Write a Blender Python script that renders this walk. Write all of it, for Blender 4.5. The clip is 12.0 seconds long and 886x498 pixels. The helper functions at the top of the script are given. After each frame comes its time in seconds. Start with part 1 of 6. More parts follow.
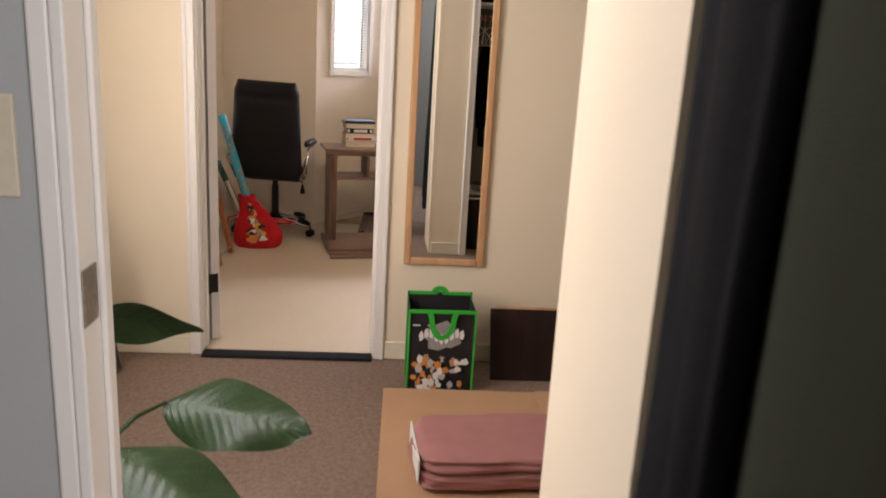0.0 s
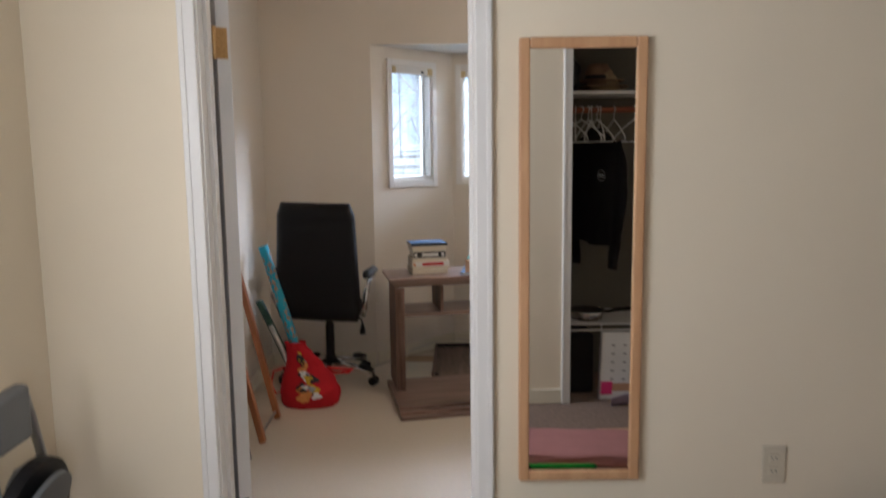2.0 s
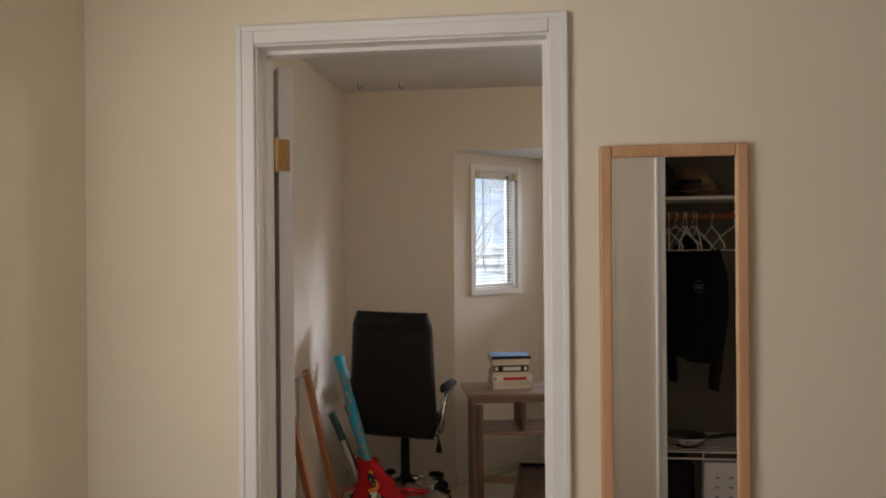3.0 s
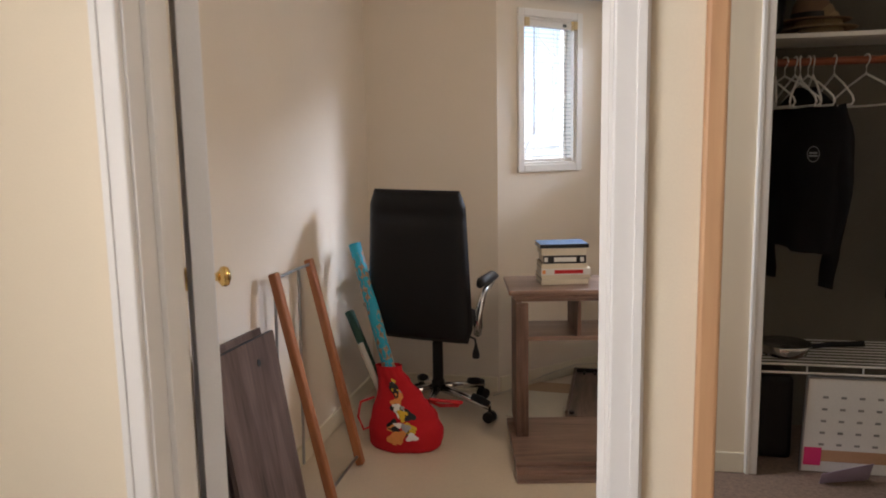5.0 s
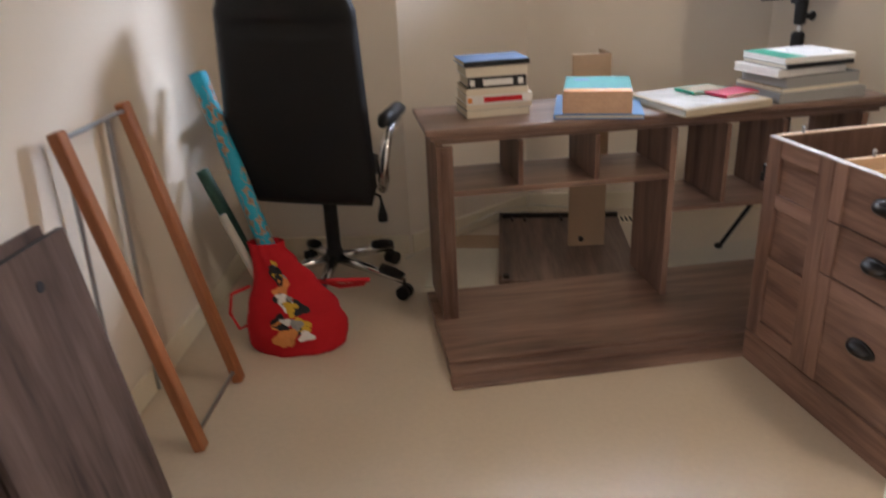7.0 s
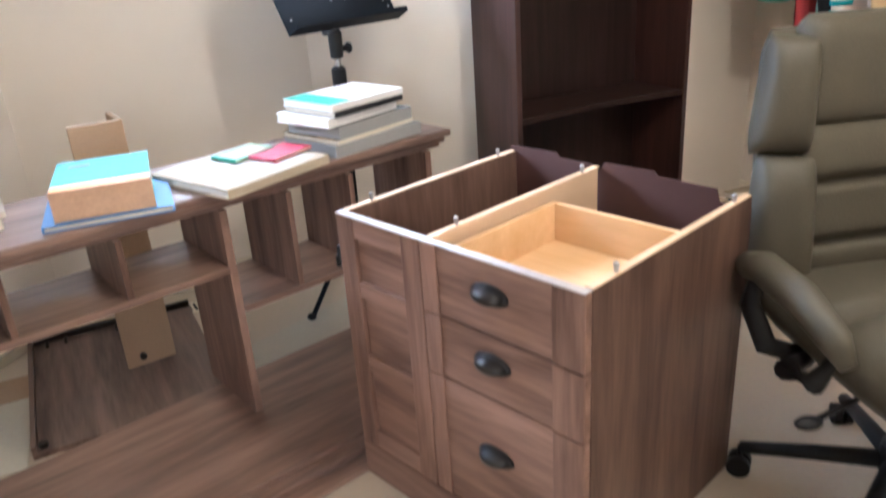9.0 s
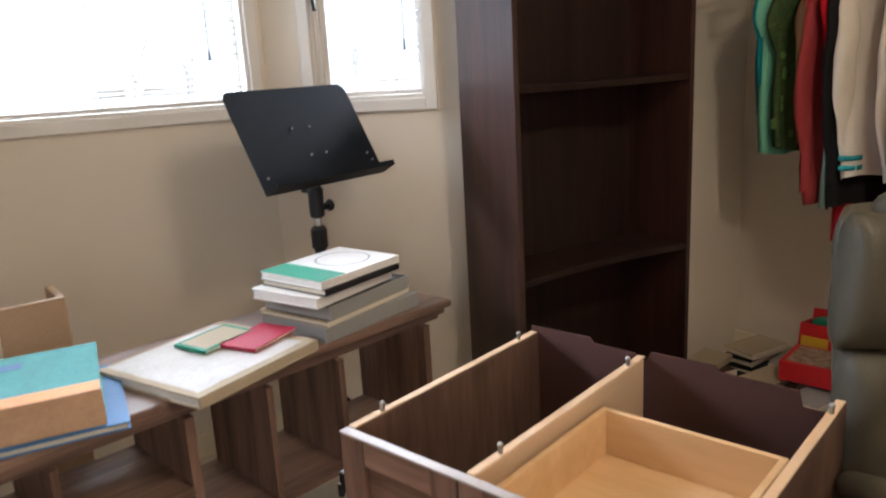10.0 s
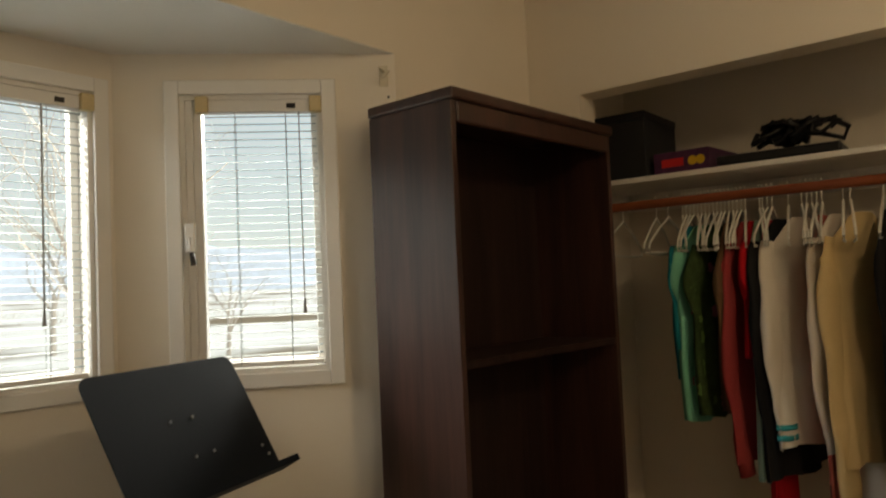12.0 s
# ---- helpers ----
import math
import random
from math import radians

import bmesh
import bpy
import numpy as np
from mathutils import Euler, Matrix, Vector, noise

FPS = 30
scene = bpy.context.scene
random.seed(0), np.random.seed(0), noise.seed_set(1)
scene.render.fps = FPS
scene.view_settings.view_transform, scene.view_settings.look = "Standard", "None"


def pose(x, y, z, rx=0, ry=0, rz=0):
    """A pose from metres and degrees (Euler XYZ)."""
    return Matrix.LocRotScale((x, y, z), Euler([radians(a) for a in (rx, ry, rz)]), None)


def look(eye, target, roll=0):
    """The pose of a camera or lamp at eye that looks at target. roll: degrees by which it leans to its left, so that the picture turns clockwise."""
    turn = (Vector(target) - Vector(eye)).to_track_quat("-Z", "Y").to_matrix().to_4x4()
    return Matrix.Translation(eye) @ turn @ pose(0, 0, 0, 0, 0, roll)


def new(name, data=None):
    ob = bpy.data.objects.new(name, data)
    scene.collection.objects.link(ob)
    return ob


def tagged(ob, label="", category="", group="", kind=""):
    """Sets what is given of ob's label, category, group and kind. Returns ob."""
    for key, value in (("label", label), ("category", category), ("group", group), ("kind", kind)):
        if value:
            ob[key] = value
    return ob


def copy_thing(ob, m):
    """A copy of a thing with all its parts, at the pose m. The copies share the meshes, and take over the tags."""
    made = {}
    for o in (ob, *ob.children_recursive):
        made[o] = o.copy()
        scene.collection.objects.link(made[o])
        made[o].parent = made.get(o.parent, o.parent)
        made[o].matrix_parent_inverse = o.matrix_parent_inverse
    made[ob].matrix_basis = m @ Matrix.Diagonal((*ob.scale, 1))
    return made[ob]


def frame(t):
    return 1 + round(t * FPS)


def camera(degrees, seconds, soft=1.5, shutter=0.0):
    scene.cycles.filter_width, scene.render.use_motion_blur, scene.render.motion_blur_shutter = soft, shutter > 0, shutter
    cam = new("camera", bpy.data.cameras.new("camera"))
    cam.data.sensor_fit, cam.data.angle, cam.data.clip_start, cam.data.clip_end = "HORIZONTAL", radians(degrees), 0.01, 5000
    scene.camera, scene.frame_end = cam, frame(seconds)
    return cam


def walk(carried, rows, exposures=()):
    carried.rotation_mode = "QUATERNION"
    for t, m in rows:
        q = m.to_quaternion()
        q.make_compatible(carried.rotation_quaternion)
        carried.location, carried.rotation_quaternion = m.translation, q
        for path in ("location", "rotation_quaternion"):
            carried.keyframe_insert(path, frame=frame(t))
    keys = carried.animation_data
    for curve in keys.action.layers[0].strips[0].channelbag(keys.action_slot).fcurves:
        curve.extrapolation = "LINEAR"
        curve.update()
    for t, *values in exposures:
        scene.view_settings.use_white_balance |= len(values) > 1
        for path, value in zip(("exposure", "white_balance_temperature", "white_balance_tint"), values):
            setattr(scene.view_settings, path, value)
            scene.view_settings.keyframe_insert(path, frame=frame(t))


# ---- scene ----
cam = camera(61.2, 12.0, soft=1.8, shutter=0.4)
PATH = [
    (0, (0.802, 0.256, 1.344), (0.957, 2.19, 0.859), 3.3),
    (0.5, (0.719, 0.514, 1.381), (0.913, 2.447, 0.903), 3.0),
    (1, (0.738, 0.823, 1.379), (0.901, 2.762, 0.916), 2.5),
    (1.5, (0.712, 1.1, 1.383), (0.796, 3.055, 0.968), 1.8),
    (2, (0.669, 1.363, 1.442), (0.67, 3.345, 1.177), -0.7),
    (2.5, (0.7, 1.515, 1.492), (0.519, 3.506, 1.45), -0.7),
    (2.7, (0.712, 1.545, 1.497), (0.49, 3.533, 1.506), -0.4),
    (4.3, (0.759, 2.024, 1.388), (0.472, 3.995, 1.209), -1.1),
    (4.5, (0.754, 2.153, 1.368), (0.376, 4.106, 1.162), -1.3),
    (5, (0.751, 2.392, 1.356), (0.339, 4.328, 1.072), -1.0),
    (5.5, (0.705, 2.639, 1.355), (0.336, 4.573, 1.007), -0.9),
    (6, (0.648, 2.913, 1.36), (0.281, 4.845, 0.995), -0.6),
    (6.5, (0.579, 3.119, 1.325), (0.303, 5.037, 0.83), -0.3),
    (6.7, (0.548, 3.187, 1.289), (0.332, 5.078, 0.677), -1.5),
    (8.3, (0.679, 3.664, 1.208), (1.134, 5.339, 0.214), -3.7),
    (8.5, (0.738, 3.707, 1.233), (1.331, 5.365, 0.285), -4.9),
    (8.7, (0.764, 3.796, 1.211), (1.558, 5.416, 0.347), -3.6),
    (9, (0.809, 3.897, 1.259), (1.68, 5.525, 0.49), -4.0),
    (9.5, (0.864, 4.091, 1.305), (1.8, 5.757, 0.714), -3.0),
    (10, (0.847, 4.272, 1.328), (1.915, 5.894, 0.851), -3.2),
    (10.5, (0.843, 4.438, 1.361), (2.079, 5.973, 1.018), -3.4),
    (11, (0.883, 4.649, 1.436), (2.247, 6.101, 1.261), -1.8),
    (11.5, (0.875, 4.78, 1.425), (2.316, 6.167, 1.391), -2.7),
    (12, (0.845, 4.86, 1.44), (2.381, 6.136, 1.539), -2.5),
]
EXPOSURES = [(0.0, 0.4, 6400, 19), (0.5, 0.12, 6100, 18), (1.0, 0.12, 5900, 17), (1.5, 0.25, 5500, 15), (2.0, 0.0, 5400, 12), (2.7, -0.5, 6000, 13), (4.5, 0.15, 6050, 15), (5.5, 0.25, 5650, 14), (6.5, 0.2, 5650, 14), (8.5, 1.15, 5950, 13), (9.0, 1.35, 5050, 11), (9.5, 0.9, 5200, 11), (10.0, 0.35, 5800, 12), (10.7, 0.05, 6500, 10), (11.3, -0.5, 7000, 9), (12.0, -0.78, 7500, 6)]
walk(cam, [(t, look(eye, target, roll)) for t, eye, target, roll in PATH], EXPOSURES)

# ---- world, sun, exposure ----
world = bpy.data.worlds.new("world")
scene.world = world
world.use_nodes = True
wn = world.node_tree.nodes
sky = wn.new("ShaderNodeTexSky")
sky.sky_type, sky.sun_disc = "NISHITA", False
sky.sun_elevation, sky.sun_rotation = radians(38), radians(200)
wn["Background"].inputs["Strength"].default_value = 0.15
haze = wn.new("ShaderNodeMix")
haze.data_type = "RGBA"
haze.inputs["Factor"].default_value = 0.6
haze.inputs["B"].default_value = (11.0, 12.3, 14.0, 1)
world.node_tree.links.new(sky.outputs["Color"], haze.inputs["A"])
world.node_tree.links.new(haze.outputs["Result"], wn["Background"].inputs["Color"])


def lamp(name, kind, energy, matrix, color=(1, 1, 1), **kw):
    data = bpy.data.lights.new(name, kind)
    data.energy, data.color = energy, color
    for key, value in kw.items():
        if key == "size":
            data.size = value
        if key == "size_y":
            data.shape, data.size_y = "RECTANGLE", value
        if key == "soft":
            data.shadow_soft_size = value
        if key == "angle":
            data.angle = value
    ob = new(name, data)
    ob.matrix_world = matrix
    return ob


# high sun behind the house, so that none of it falls into the rooms
lamp("sun", "SUN", 5.0, look((0, 0, 10), (-2.5, 7.0, 2.4)), (1.0, 0.95, 0.88), angle=radians(0.6))
# the bright snowy sky outside the bay, above what is seen through its windows
lamp("sky_light_bay", "AREA", 2700.0, look((1.3, 10.0, 4.2), (1.3, 6.2, 1.2)), (0.93, 0.96, 1.0), size=8.0, size_y=1.4)
lamp("sky_light_east", "AREA", 1350.0, look((6.8, 9.6, 3.6), (0.2, 5.6, 1.2)), (0.93, 0.96, 1.0), size=3.0, size_y=1.6)
lamp("sky_light_west", "AREA", 1100.0, look((-4.4, 9.4, 3.6), (2.2, 5.9, 1.3)), (0.93, 0.96, 1.0), size=3.0, size_y=1.6)
# ceiling light of the study
lamp("ceiling_bulb", "POINT", 26.0, pose(1.95, 4.35, 2.30), (1.0, 0.80, 0.56), soft=0.09)
# daylight lamps added for the hall, from an assumed unseen side window, and the room behind the camera
lamp("hall_window_light", "AREA", 23.0, look((-0.52, 1.98, 1.45), (1.2, 2.3, 1.15)), (1.0, 0.95, 0.87), size=0.98, size_y=1.08)
# lamp added in the rear room to brighten the jambs; no window is built
lamp("rear_window_light", "AREA", 44.0, look((1.70, -1.46, 1.6), (0.35, 2.5, 1.15)), (1.0, 0.98, 0.94), size=0.7, size_y=1.1)

# ---- materials ----


def mat(name, color, rough=0.6, metal=0.0, var=0.08, scale=6.0, fine=120.0, bump=0.05, bump_scale=0.0, spec=0.5, rand=0.0):
    """A surface with blotches, fine grain and relief. var: depth of the colour's variation; rand: variation from piece to piece."""
    m = bpy.data.materials.new(name)
    m.use_nodes = True
    nt = m.node_tree
    N, L = nt.nodes, nt.links
    b = N["Principled BSDF"]
    tc = N.new("ShaderNodeTexCoord")
    n1, n2 = N.new("ShaderNodeTexNoise"), N.new("ShaderNodeTexNoise")
    n1.inputs["Scale"].default_value, n1.inputs["Detail"].default_value = scale, 4
    n2.inputs["Scale"].default_value, n2.inputs["Detail"].default_value = fine, 3
    for n in (n1, n2):
        L.new(tc.outputs["Object"], n.inputs["Vector"])
    add = N.new("ShaderNodeMath")
    add.operation = "ADD"
    L.new(n1.outputs["Fac"], add.inputs[0])
    L.new(n2.outputs["Fac"], add.inputs[1])
    mr = N.new("ShaderNodeMapRange")
    mr.inputs["From Min"].default_value, mr.inputs["From Max"].default_value = 0.6, 1.4
    mr.inputs["To Min"].default_value, mr.inputs["To Max"].default_value = 1 - var, 1 + var
    L.new(add.outputs[0], mr.inputs["Value"])
    val = mr.outputs["Result"]
    if rand:
        oi = N.new("ShaderNodeObjectInfo")
        r2 = N.new("ShaderNodeMapRange")
        r2.inputs["To Min"].default_value, r2.inputs["To Max"].default_value = 1 - rand, 1 + rand
        L.new(oi.outputs["Random"], r2.inputs["Value"])
        mu = N.new("ShaderNodeMath")
        mu.operation = "MULTIPLY"
        L.new(val, mu.inputs[0])
        L.new(r2.outputs["Result"], mu.inputs[1])
        val = mu.outputs[0]
    hsv = N.new("ShaderNodeHueSaturation")
    hsv.inputs["Color"].default_value = (*color, 1)
    L.new(val, hsv.inputs["Value"])
    L.new(hsv.outputs["Color"], b.inputs["Base Color"])
    b.inputs["Roughness"].default_value, b.inputs["Metallic"].default_value = rough, metal
    b.inputs["Specular IOR Level"].default_value = spec
    rr = N.new("ShaderNodeMapRange")
    rr.inputs["To Min"].default_value, rr.inputs["To Max"].default_value = max(0.03, rough - 0.08), min(1, rough + 0.08)
    L.new(n1.outputs["Fac"], rr.inputs["Value"])
    L.new(rr.outputs["Result"], b.inputs["Roughness"])
    if bump:
        bp = N.new("ShaderNodeBump")
        bp.inputs["Strength"].default_value, bp.inputs["Distance"].default_value = bump, 0.004
        src = n2
        if bump_scale:
            src = N.new("ShaderNodeTexNoise")
            src.inputs["Scale"].default_value, src.inputs["Detail"].default_value = bump_scale, 5
            L.new(tc.outputs["Object"], src.inputs["Vector"])
        L.new(src.outputs["Fac"], bp.inputs["Height"])
        L.new(bp.outputs["Normal"], b.inputs["Normal"])
    return m


def wood(name, dark, light, rough=0.45, along=(1.2, 22, 22), spec=0.4, contrast=1.0):
    """Wood or wood-print laminate with the grain along the axis that has the low scale."""
    m = bpy.data.materials.new(name)
    m.use_nodes = True
    nt = m.node_tree
    N, L = nt.nodes, nt.links
    b = N["Principled BSDF"]
    tc, mp = N.new("ShaderNodeTexCoord"), N.new("ShaderNodeMapping")
    mp.inputs["Scale"].default_value = along
    L.new(tc.outputs["Object"], mp.inputs["Vector"])
    oi, vm = N.new("ShaderNodeObjectInfo"), N.new("ShaderNodeVectorMath")
    vm.operation = "ADD"
    L.new(mp.outputs["Vector"], vm.inputs[0])
    L.new(oi.outputs["Random"], vm.inputs[1])
    n1, n2 = N.new("ShaderNodeTexNoise"), N.new("ShaderNodeTexNoise")
    n1.inputs["Scale"].default_value, n1.inputs["Detail"].default_value, n1.inputs["Distortion"].default_value = 1.0, 6, 0.6
    n2.inputs["Scale"].default_value, n2.inputs["Detail"].default_value = 7.0, 4
    for n in (n1, n2):
        L.new(vm.outputs["Vector"], n.inputs["Vector"])
    mix = N.new("ShaderNodeMath")
    mix.operation = "MULTIPLY_ADD"
    mix.inputs[1].default_value = 0.35
    L.new(n2.outputs["Fac"], mix.inputs[0])
    L.new(n1.outputs["Fac"], mix.inputs[2])
    ramp = N.new("ShaderNodeValToRGB")
    ramp.color_ramp.elements[0].position, ramp.color_ramp.elements[0].color = 0.67 - 0.2 / contrast, (*dark, 1)
    ramp.color_ramp.elements[1].position, ramp.color_ramp.elements[1].color = 0.67 + 0.2 / contrast, (*light, 1)
    L.new(mix.outputs[0], ramp.inputs["Fac"])
    L.new(ramp.outputs["Color"], b.inputs["Base Color"])
    b.inputs["Roughness"].default_value, b.inputs["Specular IOR Level"].default_value = rough, spec
    bp = N.new("ShaderNodeBump")
    bp.inputs["Strength"].default_value, bp.inputs["Distance"].default_value = 0.12, 0.002
    L.new(mix.outputs[0], bp.inputs["Height"])
    L.new(bp.outputs["Normal"], b.inputs["Normal"])
    return m


def shiny(name, color, rough, metal=1.0):
    return mat(name, color, rough, metal, var=0.04, bump=0.0)


def glass_mat():
    m = bpy.data.materials.new("window_glass")
    m.use_nodes = True
    nt = m.node_tree
    N, L = nt.nodes, nt.links
    N.remove(N["Principled BSDF"])
    tr, gl, mx, fr = N.new("ShaderNodeBsdfTransparent"), N.new("ShaderNodeBsdfGlossy"), N.new("ShaderNodeMixShader"), N.new("ShaderNodeFresnel")
    gl.inputs["Roughness"].default_value = 0.02
    tr.inputs["Color"].default_value = (0.95, 0.97, 0.96, 1)
    fr.inputs["IOR"].default_value = 1.45
    L.new(fr.outputs[0], mx.inputs[0])
    L.new(tr.outputs[0], mx.inputs[1])
    L.new(gl.outputs[0], mx.inputs[2])
    L.new(mx.outputs[0], N["Material Output"].inputs["Surface"])
    return m


M_hall = mat("cream_paint", (0.80, 0.70, 0.535), 0.75, var=0.03, scale=2.5, bump=0.06, fine=260)
M_office = mat("beige_paint", (0.77, 0.695, 0.595), 0.72, var=0.03, scale=2.5, bump=0.06, fine=260)
M_grey = mat("grey_paint", (0.40, 0.42, 0.41), 0.75, var=0.03, scale=2.5, bump=0.06, fine=260)
M_ceil = mat("ceiling_white", (0.78, 0.76, 0.72), 0.9, var=0.04, scale=40, fine=300, bump=0.3)
# closet back wall: the closet's shade is put into this dark grey
M_closet_shade = mat("closet_shaded_paint", (0.17, 0.155, 0.125), 0.8, var=0.05)
M_white = mat("white_gloss_paint", (0.80, 0.77, 0.73), 0.45, var=0.012, scale=5, bump=0.0)
M_door = mat("white_door_paint", (0.74, 0.72, 0.70), 0.5, var=0.03, scale=4, bump=0.05, fine=200)
M_base = mat("baseboard_paint", (0.78, 0.71, 0.56), 0.5, var=0.04, bump=0.03)
M_vinyl = mat("vinyl_floor", (0.60, 0.51, 0.395), 0.36, var=0.05, scale=3.0, fine=60, bump=0.04, spec=0.45)
M_carpet = mat("brown_carpet", (0.26, 0.19, 0.15), 0.95, var=0.34, scale=55, fine=210, bump=0.9, spec=0.1)
M_thresh = mat("dark_threshold", (0.018, 0.019, 0.022), 0.8, var=0.3, spec=0.1)
M_desk = wood("grey_brown_laminate", (0.105, 0.062, 0.047), (0.30, 0.19, 0.142), 0.34, (1.3, 14, 14), spec=0.5)
M_deskv = wood("grey_brown_laminate_upright", (0.090, 0.052, 0.039), (0.28, 0.175, 0.130), 0.45, (14, 14, 1.3), spec=0.18)
M_board = wood("dark_grey_brown_laminate", (0.045, 0.030, 0.025), (0.155, 0.105, 0.085), 0.5, (14, 14, 1.3), spec=0.1)
M_desky = wood("grey_brown_laminate_flat", (0.085, 0.055, 0.044), (0.25, 0.17, 0.135), 0.42, (14, 1.3, 14))
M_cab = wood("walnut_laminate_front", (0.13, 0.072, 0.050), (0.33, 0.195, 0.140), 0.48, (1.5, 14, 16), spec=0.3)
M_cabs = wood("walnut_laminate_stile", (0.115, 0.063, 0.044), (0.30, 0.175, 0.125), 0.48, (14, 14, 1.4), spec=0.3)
# darker side laminate; part of its darkness is the chair's shade, put in colour
M_cab_side_shaded = wood("walnut_laminate_side_shaded", (0.058, 0.032, 0.023), (0.165, 0.098, 0.070), 0.48, (12, 12, 1.2), spec=0.3)
M_raw = mat("raw_board_edge", (0.62, 0.44, 0.28), 0.7, var=0.1, fine=300)
M_edgegrey = mat("scuffed_pale_edge", (0.42, 0.38, 0.36), 0.4, var=0.2, fine=300)
M_maple = wood("maple_drawer", (0.62, 0.40, 0.20), (0.72, 0.50, 0.28), 0.5, (1.5, 10, 10))
M_back = mat("brown_backing_board", (0.075, 0.032, 0.026), 0.6, var=0.12, fine=200)
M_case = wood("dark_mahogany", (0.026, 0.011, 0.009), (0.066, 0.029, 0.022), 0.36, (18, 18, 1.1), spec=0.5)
# bookcase inside: mahogany with the recess's shade in its colour; also a brown board
M_case_shade_board = wood("dark_mahogany_shade_and_board", (0.016, 0.009, 0.007), (0.034, 0.017, 0.014), 0.5, (18, 18, 1.1), spec=0.2)
M_black = mat("black_leather", (0.007, 0.007, 0.008), 0.5, var=0.2, fine=350, bump=0.2, spec=0.25)
M_blackp = mat("black_plastic", (0.010, 0.010, 0.011), 0.45, var=0.1, spec=0.3)
M_blackm = mat("black_powder_coat", (0.008, 0.011, 0.017), 0.55, var=0.1, spec=0.15)
M_olive = mat("olive_leather", (0.078, 0.070, 0.050), 0.5, var=0.15, fine=260, bump=0.25, spec=0.3)
M_chrome = shiny("chrome", (0.75, 0.75, 0.76), 0.2)
M_steel = shiny("grey_steel", (0.42, 0.43, 0.44), 0.38)
M_brass = shiny("brass", (0.80, 0.55, 0.20), 0.16)
M_bronze = mat("aged_bronze", (0.035, 0.032, 0.03), 0.35, 0.7, var=0.2)
M_mirror = bpy.data.materials.new("mirror_silver")
M_mirror.use_nodes = True
mb = M_mirror.node_tree.nodes["Principled BSDF"]
mb.inputs["Base Color"].default_value, mb.inputs["Metallic"].default_value, mb.inputs["Roughness"].default_value = (0.88, 0.88, 0.87, 1), 1.0, 0.0
M_oak = wood("light_oak_frame", (0.50, 0.27, 0.13), (0.62, 0.37, 0.19), 0.5, (14, 14, 1.2))
M_cherry = wood("orange_varnished_wood", (0.27, 0.095, 0.035), (0.40, 0.165, 0.065), 0.4, (16, 16, 1.2))
M_glass = glass_mat()
# white slats and cords greyed: their backlit shade is in the colour
M_slat_shaded = mat("white_blind_backlit_shade", (0.27, 0.295, 0.285), 0.55, var=0.03, spec=0.15)
M_ivory = mat("ivory_plastic", (0.62, 0.55, 0.42), 0.5, var=0.06, spec=0.25)
M_card = mat("cardboard", (0.50, 0.30, 0.17), 0.85, var=0.08, scale=8, fine=150, bump=0.1)
M_tan = mat("tan_board", (0.42, 0.29, 0.18), 0.7, var=0.08)

# ---- building helpers ----


def box(bm, x0, y0, z0, x1, y1, z1, bevel=0.0, seg=2):
    g = bmesh.ops.create_cube(bm, size=1.0, matrix=Matrix.Translation(((x0 + x1) / 2, (y0 + y1) / 2, (z0 + z1) / 2)) @ Matrix.Diagonal((x1 - x0, y1 - y0, z1 - z0, 1)))
    if bevel:
        es = list({e for v in g["verts"] for e in v.link_edges})
        bmesh.ops.bevel(bm, geom=es, offset=bevel, segments=seg, profile=0.5, affect="EDGES")
    return g["verts"]


def tube(bm, a, b, r0, r1=None, seg=12):
    a, b = Vector(a), Vector(b)
    m = Matrix.Translation((a + b) / 2) @ (b - a).to_track_quat("Z", "Y").to_matrix().to_4x4()
    bmesh.ops.create_cone(bm, cap_ends=True, segments=seg, radius1=r0, radius2=r0 if r1 is None else r1, depth=(b - a).length, matrix=m)


def path_tube(bm, pts, r, seg=8):
    """A round bar along a run of points, with closed ends."""
    pts = [Vector(p) for p in pts]
    rings = []
    for i, p in enumerate(pts):
        d = (pts[min(i + 1, len(pts) - 1)] - pts[max(i - 1, 0)]).normalized()
        q = d.to_track_quat("Z", "Y")
        rr = r[i] if isinstance(r, (list, tuple)) else r
        rings.append([bm.verts.new(p + q @ Vector((rr * math.cos(2 * math.pi * k / seg), rr * math.sin(2 * math.pi * k / seg), 0))) for k in range(seg)])
    for a, b in zip(rings, rings[1:]):
        ref = min(range(seg), key=lambda s: (a[0].co - b[s].co).length)
        for k in range(seg):
            bm.faces.new((a[k], a[(k + 1) % seg], b[(k + 1 + ref) % seg], b[(k + ref) % seg]))
    bm.faces.new(rings[0][::-1])
    bm.faces.new(rings[-1])


def ball(bm, c, r, sx=1, sy=1, sz=1, seg=14):
    bmesh.ops.create_uvsphere(bm, u_segments=seg, v_segments=seg // 2 + 2, radius=r, matrix=Matrix.Translation(c) @ Matrix.Diagonal((sx, sy, sz, 1)))


def grid_pillow(bm, cx, cy, cz, sx, sy, sz, n=10, power=4.0, wave=0.0, seed=0.0):
    """A padded block: rounded box with full sides."""
    g = bmesh.ops.create_cube(bm, size=2.0)
    bmesh.ops.subdivide_edges(bm, edges=list({e for v in g["verts"] for e in v.link_edges}), cuts=n, use_grid_fill=True)
    vs = [v for v in bm.verts if v.tag is False]
    for v in vs:
        p = v.co.copy()
        k = (abs(p.x) ** power + abs(p.y) ** power + abs(p.z) ** power) ** (1 / power)
        p = p / max(k, 1e-6)
        w = 1 + wave * noise.noise(p * 2.2 + Vector((seed, seed, 0)))
        v.co = Vector((cx + p.x * sx / 2 * w, cy + p.y * sy / 2 * w, cz + p.z * sz / 2 * w))
        v.tag = True


